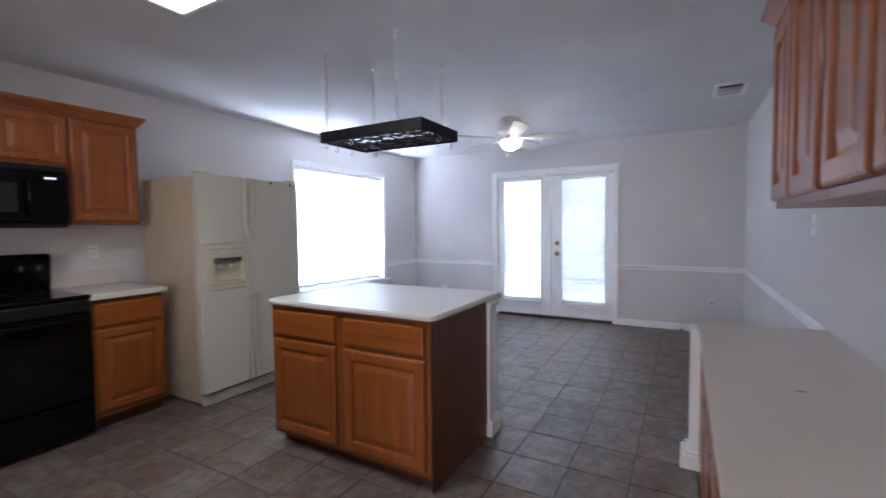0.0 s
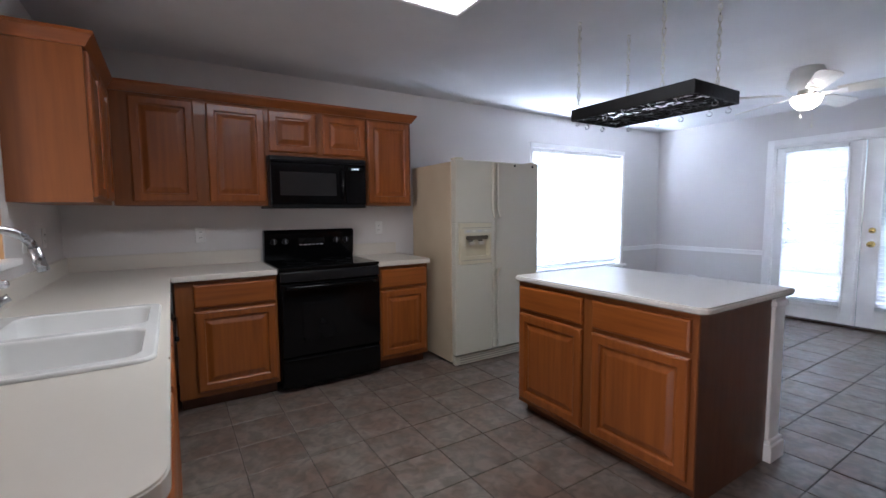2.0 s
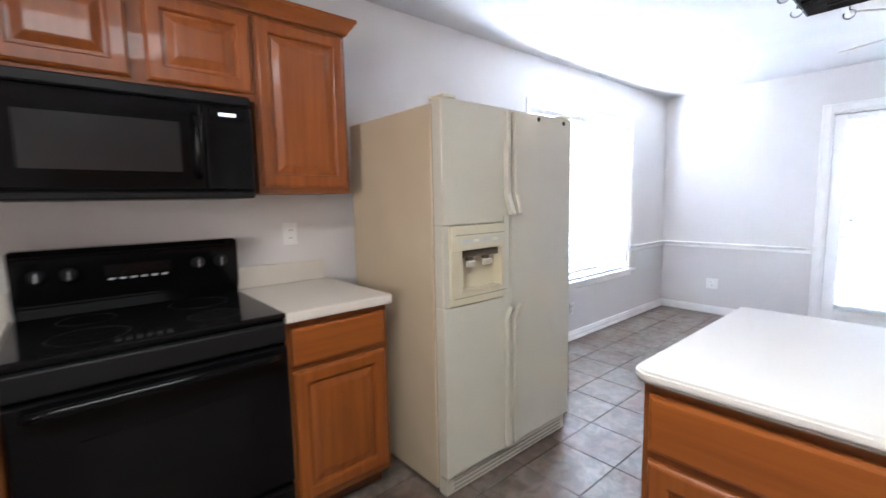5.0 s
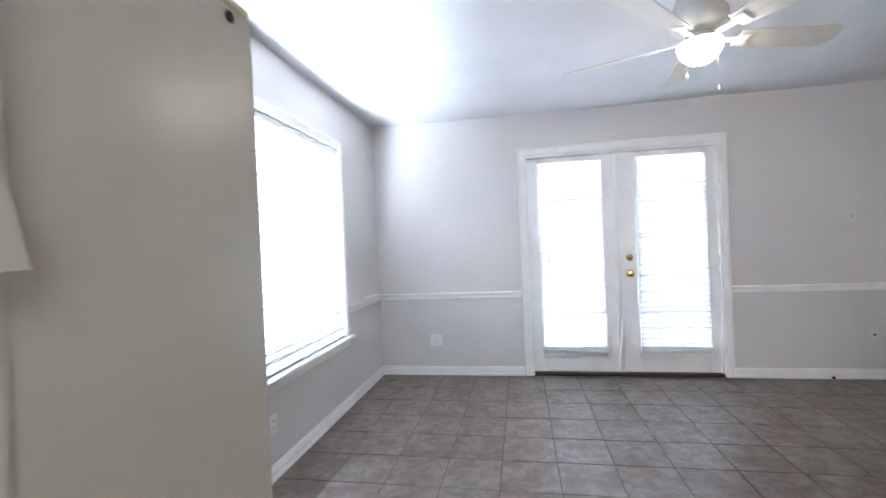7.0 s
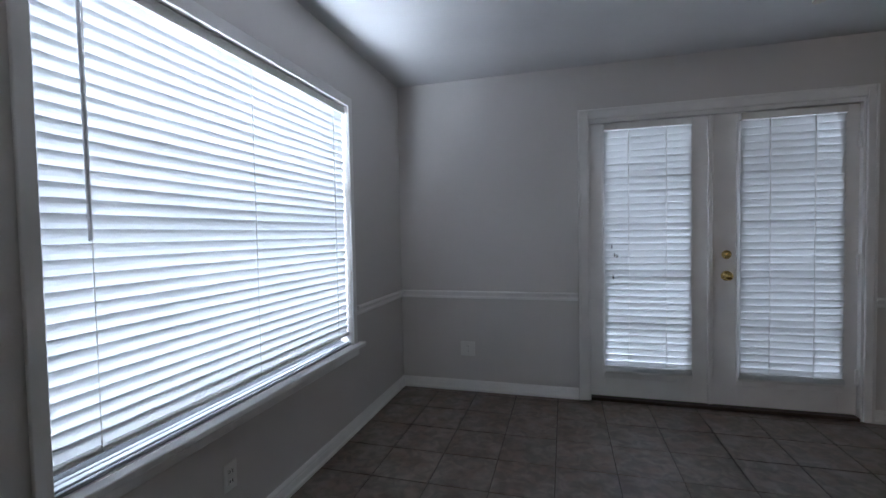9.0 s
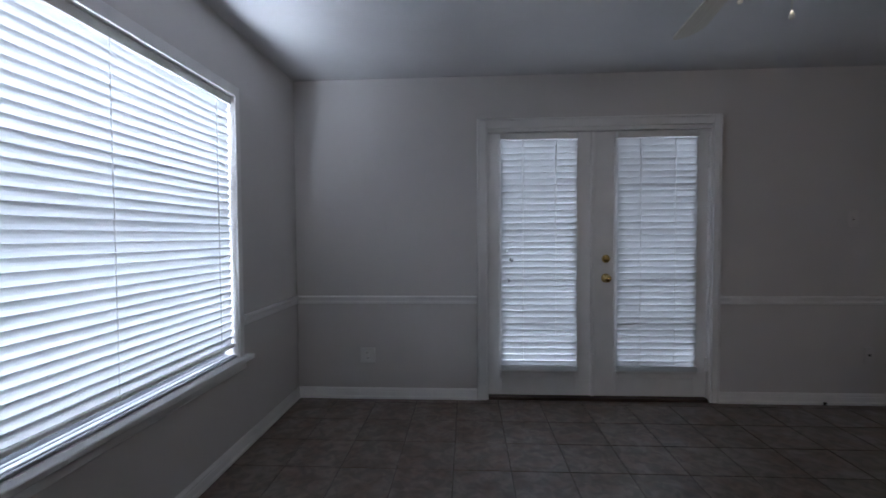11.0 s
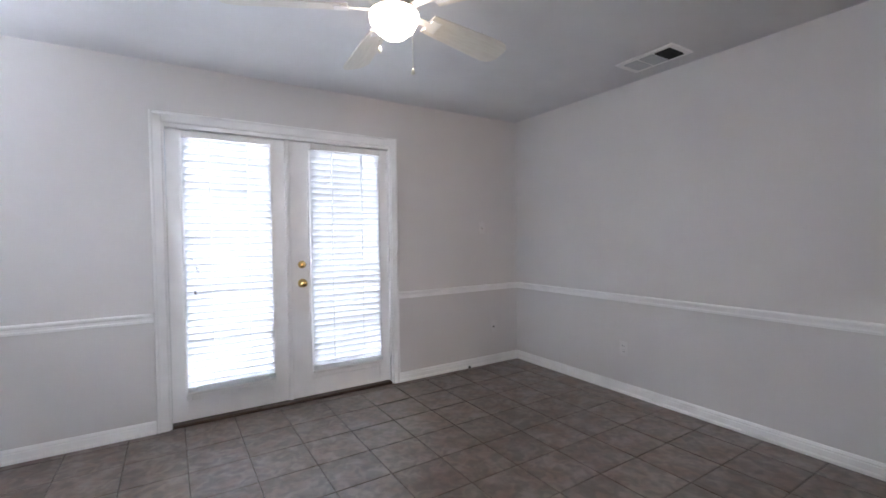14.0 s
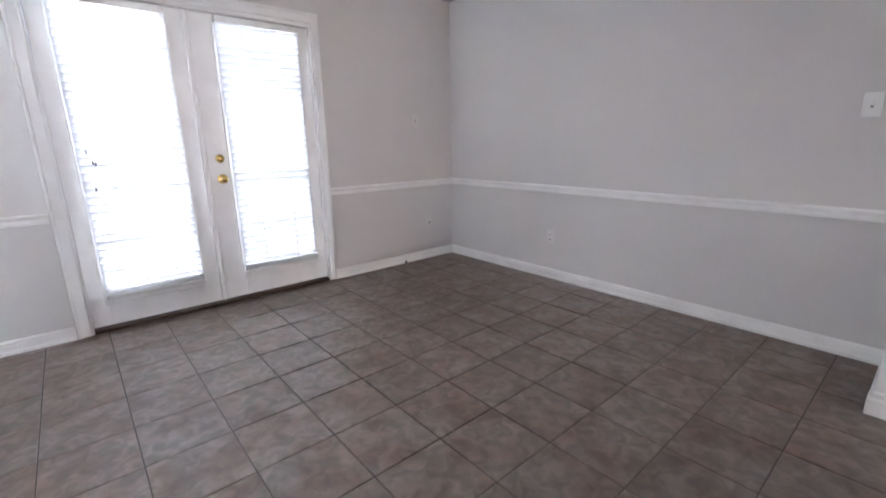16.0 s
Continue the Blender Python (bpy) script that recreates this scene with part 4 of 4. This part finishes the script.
vent = thing("ceiling_vent", pose(0.395, 4.155, H), "white metal ceiling air register", "vent")
part("frame", boxes((-0.12, -0.20, -0.012, -0.085, 0.20, 0), (0.085, -0.20, -0.012, 0.12, 0.20, 0), (-0.085, -0.20, -0.012, 0.085, -0.165, 0), (-0.085, 0.165, -0.012, 0.085, 0.20, 0), (-0.085, -0.06, -0.012, 0.085, -0.05, 0), (-0.085, 0.05, -0.012, 0.085, 0.06, 0), bevel=0.002), TRIM, vent)
part("backing", boxes((-0.0845, -0.1645, -0.002, 0.0845, 0.1645, -0.0005)), HOLE, vent)
# slats of the first section coloured near black for the dark inside open louvres
for y0, y1, lean in ((-0.163, -0.061, 80), (-0.049, 0.049, 35), (0.061, 0.163, 35)):
    for i in range(9):
        part("slat", boxes((-0.0105, y0, -0.0008, 0.0105, y1, 0.0008)), PALE if lean < 60 else HOLE, vent, "", pose(-0.074 + i * 0.0185, 0, -0.0085, 0, lean, 0))


def pot_rack():
    x0, x1, y0, y1, z = -1.965, -1.205, 1.825, 2.27, 1.86
    r = thing("pot_rack", pose(0, 0, 0), "black wrought-iron hanging pot rack on pale chains", "pot rack")
    t = 0.006
    part("frame", boxes((x0, y0, z, x1, y0 + t, z + 0.068), (x0, y1 - t, z, x1, y1, z + 0.068), (x0, y0 + t, z, x0 + t, y1 - t, z + 0.068), (x1 - t, y0 + t, z, x1, y1 - t, z + 0.068), bevel=0.001), IRON, r)
    for k in range(1, 4):
        y = y0 + (y1 - y0) * k / 4
        part("cross_bar", tube([(x0, y, z + 0.012), (x1, y, z + 0.012)], 0.005, 6), IRON, r)
    for k in range(1, 5):
        x = x0 + (x1 - x0) * k / 5
        part("cross_bar", tube([(x, y0, z + 0.012), (x, y1, z + 0.012)], 0.004, 6), IRON, r)
    # leafy scrolls between the bars
    for i in range(5):
        for j in range(2):
            cx, cy = x0 + (x1 - x0) * (i + 0.5) / 5, y0 + (y1 - y0) * (j + 0.5) / 2
            s = 1 if (i + j) % 2 else -1
            pts = []
            for k in range(25):
                a = k / 24 * 2.6 * math.pi
                rad = 0.012 + 0.062 * k / 24
                pts.append((cx + s * rad * math.cos(a), cy + rad * 1.2 * math.sin(a), z + 0.014))
            part("scroll", tube(pts, 0.0055, 6), IRON, r)
            for q in range(4):
                bm = bmesh.new()
                a = q * math.pi / 2 + 0.6
                vs = [bm.verts.new((cx + math.cos(a + da) * rr, cy + math.sin(a + da) * rr, z + 0.014 + dz)) for dz in (0, 0.004) for da, rr in ((0, 0.03), (0.35, 0.06), (0, 0.095), (-0.35, 0.06))]
                bm.faces.new(vs[:4])
                bm.faces.new(vs[4:][::-1])
                for e in range(4):
                    g = (e + 1) % 4
                    bm.faces.new((vs[e], vs[g], vs[g + 4], vs[e + 4]))
                part("leaf", bm, IRON, r)
    for k, (x, y) in enumerate([(x0 + 0.05, y0 + 0.003), (x0 + 0.25, y0 + 0.003), (x0 + 0.45, y1 - 0.003), (x0 + 0.1, y1 - 0.003), (x1 - 0.15, y1 - 0.003), (x0 + 0.003, y0 + 0.15), (x0 + 0.003, y0 + 0.3), (x0 + 0.36, y0 + 0.003), (x0 + 0.52, y0 + 0.003), (x0 + 0.66, y0 + 0.003), (x0 + 0.3, y1 - 0.003), (x1 - 0.05, y1 - 0.003), (x1 - 0.003, y0 + 0.2)]):
        pts = [(x, y, z + 0.01)] + [(x + 0.014 * math.sin(a * math.pi / 6), y, z - 0.012 - 0.014 * (1 - math.cos(a * math.pi / 6)) * 0.9) for a in range(0, 11)]
        part("hook", tube(pts, 0.0025, 6), STEEL, r)
    link = None
    for x, y in ((x0 + 0.05, y0 + 0.01), (x1 - 0.17, y0 + 0.01), (x0 + 0.09, y1 - 0.01), (x1 - 0.11, y1 - 0.01)):
        c = part("chain", boxes((x - 0.008, y - 0.008, H - 0.006, x + 0.008, y + 0.008, H)), BRASS_CHAIN, r, "pale brass link chain")
        zz, k = z + 0.068, 0
        while zz < H - 0.03:
            if link is None:
                pts = []
                for a in range(12):
                    an = a * math.pi / 6
                    pts.append((0.0085 * math.cos(an), 0, 0.014 * math.sin(an) + (0.006 if math.sin(an) > 0 else -0.006)))
                link = finish("link", tube(pts, 0.0033, 6, True), BRASS_CHAIN)
            ob = new("link", link)
            ob.parent = c
            ob.matrix_basis = pose(x, y, zz + 0.012, 0, 0, 90 * (k % 2) + 20)
            zz += 0.033
            k += 1


pot_rack()

# ---------------------------------------------------------------- plates on the walls


def plate(name, m, holes, label, category, skin=PLATE, half=0.036):
    """Wall plate facing -y of its own axes."""
    p = thing(name, m, label, category)
    part("plate", boxes((-half, -0.006, -0.058, half, 0, 0.058), bevel=0.003), skin, p)
    if holes == "outlet":
        for z in (-0.02, 0.02):
            s = part("socket", boxes((-0.016, -0.008, z - 0.014, 0.016, -0.0062, z + 0.014), bevel=0.003), skin, p)
            part("slot", boxes((-0.008, -0.0088, z - 0.006, -0.005, -0.0082, z + 0.005), (0.005, -0.0088, z - 0.006, 0.008, -0.0082, z + 0.005)), HOLE, s)
    elif holes == "switch":
        part("slot", boxes((-0.006, -0.0068, -0.013, 0.006, -0.0061, 0.013)), GREY_GAP, p)
        part("toggle", boxes((-0.005, -0.018, -0.004, 0.005, -0.0062, 0.014), bevel=0.002), skin, p)
    else:
        part("jack", boxes((-0.008, -0.008, -0.008, 0.008, -0.0062, 0.008)), HOLE, p)
    return p


NW, WW, EW, SW = 0, 90, -90, 180
OUT_L, SW_L = "white double wall outlet plate", "white wall plate with toggle switch"
plate("outlet", pose(-3.30, YB, 0.335, 0, 0, NW), "outlet", "wide white wall outlet plate", "outlet", half=0.058)
plate("outlet", pose(0.376, YB, 0.365, 0, 0, NW), "jack", "wall-coloured plate with small jack", "outlet", PLATE_PAINTED)
plate("light_switch", pose(0.242, YB, 1.355, 0, 0, NW), "switch", "painted-over wall plate with toggle switch", "light switch", PLATE_PAINTED)
plate("outlet", pose(XR, 4.587, 0.36, 0, 0, EW), "outlet", "wall-coloured double outlet plate", "outlet", PLATE_PAINTED)
plate("light_switch", pose(XR, 2.763, 1.30, 0, 0, EW), "switch", SW_L, "light switch")
plate("outlet", pose(XL, 3.915, 0.30, 0, 0, WW), "outlet", OUT_L, "outlet")
plate("outlet", pose(XL, -0.15, 1.14, 0, 0, WW), "outlet", OUT_L, "outlet")
plate("outlet", pose(XL, 1.33, 1.16, 0, 0, WW), "outlet", OUT_L, "outlet")
plate("light_switch", pose(-2.95, YS, 1.17, 0, 0, SW), "switch", SW_L, "light switch")
plate("outlet", pose(-3.35, YS, 1.17, 0, 0, SW), "outlet", OUT_L, "outlet")
slab("pass_through_sill", [(OX0 - 0.03, YS - T - 0.02, OZ0, OX1 + 0.03, YS + 0.05, OZ0 + 0.03)], TRIM, "white painted pass-through ledge", "sill", bevel=0.004)

solid("scratch_mark", boxes((0.385, 1.405, DZT + 0.0002, 0.41, 1.41, DZT + 0.0008)), HOLE, "small dark scratch on the desk worktop", "mark")
solid("plaster_chip", boxes((0.05, YB - 0.026, 0.0, 0.075, YB - 0.016, 0.022), bevel=0.003), HOLE, "dark chip lying against the white baseboard", "debris")

# ---------------------------------------------------------------- floor tiles
PITCH, TX0, TY0 = 0.308, -2.302, 0.535
tile_mesh = finish("tile", boxes((0.0028, 0.0028, -0.006, PITCH - 0.0028, PITCH - 0.0028, 0.0), bevel=0.0012), TILE)
rest = bmesh.new()
i0, i1 = math.floor((XL - TX0) / PITCH), math.ceil((XR - TX0) / PITCH)
for i in range(i0, i1):
    for j in range(math.floor((-4.6 - TY0) / PITCH), math.ceil((YB - TY0) / PITCH)):
        x, y = TX0 + i * PITCH, TY0 + j * PITCH
        cx, cy = x + PITCH / 2, y + PITCH / 2
        edge = x < XL or x + PITCH > XR or y + PITCH > YB
        if cx > -3.35 and cy > -0.45 and not edge and not (-2.0 < cx < -1.1 and 1.7 < cy < 2.2):
            ob = new("tile", tile_mesh)
            ob.parent = floor
            ob.matrix_basis = pose(cx, cy, random.uniform(-0.0006, 0.0006), random.uniform(-0.06, 0.06), random.uniform(-0.06, 0.06), random.choice((0, 90, 180, 270))) @ Matrix.Translation((-PITCH / 2, -PITCH / 2, 0))
        else:
            add_box(rest, max(x, XL - 0.02) + 0.003, y + 0.003, -0.009, min(x + PITCH, XR + 0.02) - 0.003, min(y + PITCH, YB + 0.02) - 0.003, 0.0)
tagged(part("tile_rest", rest, TILE, floor), kind="stuff")
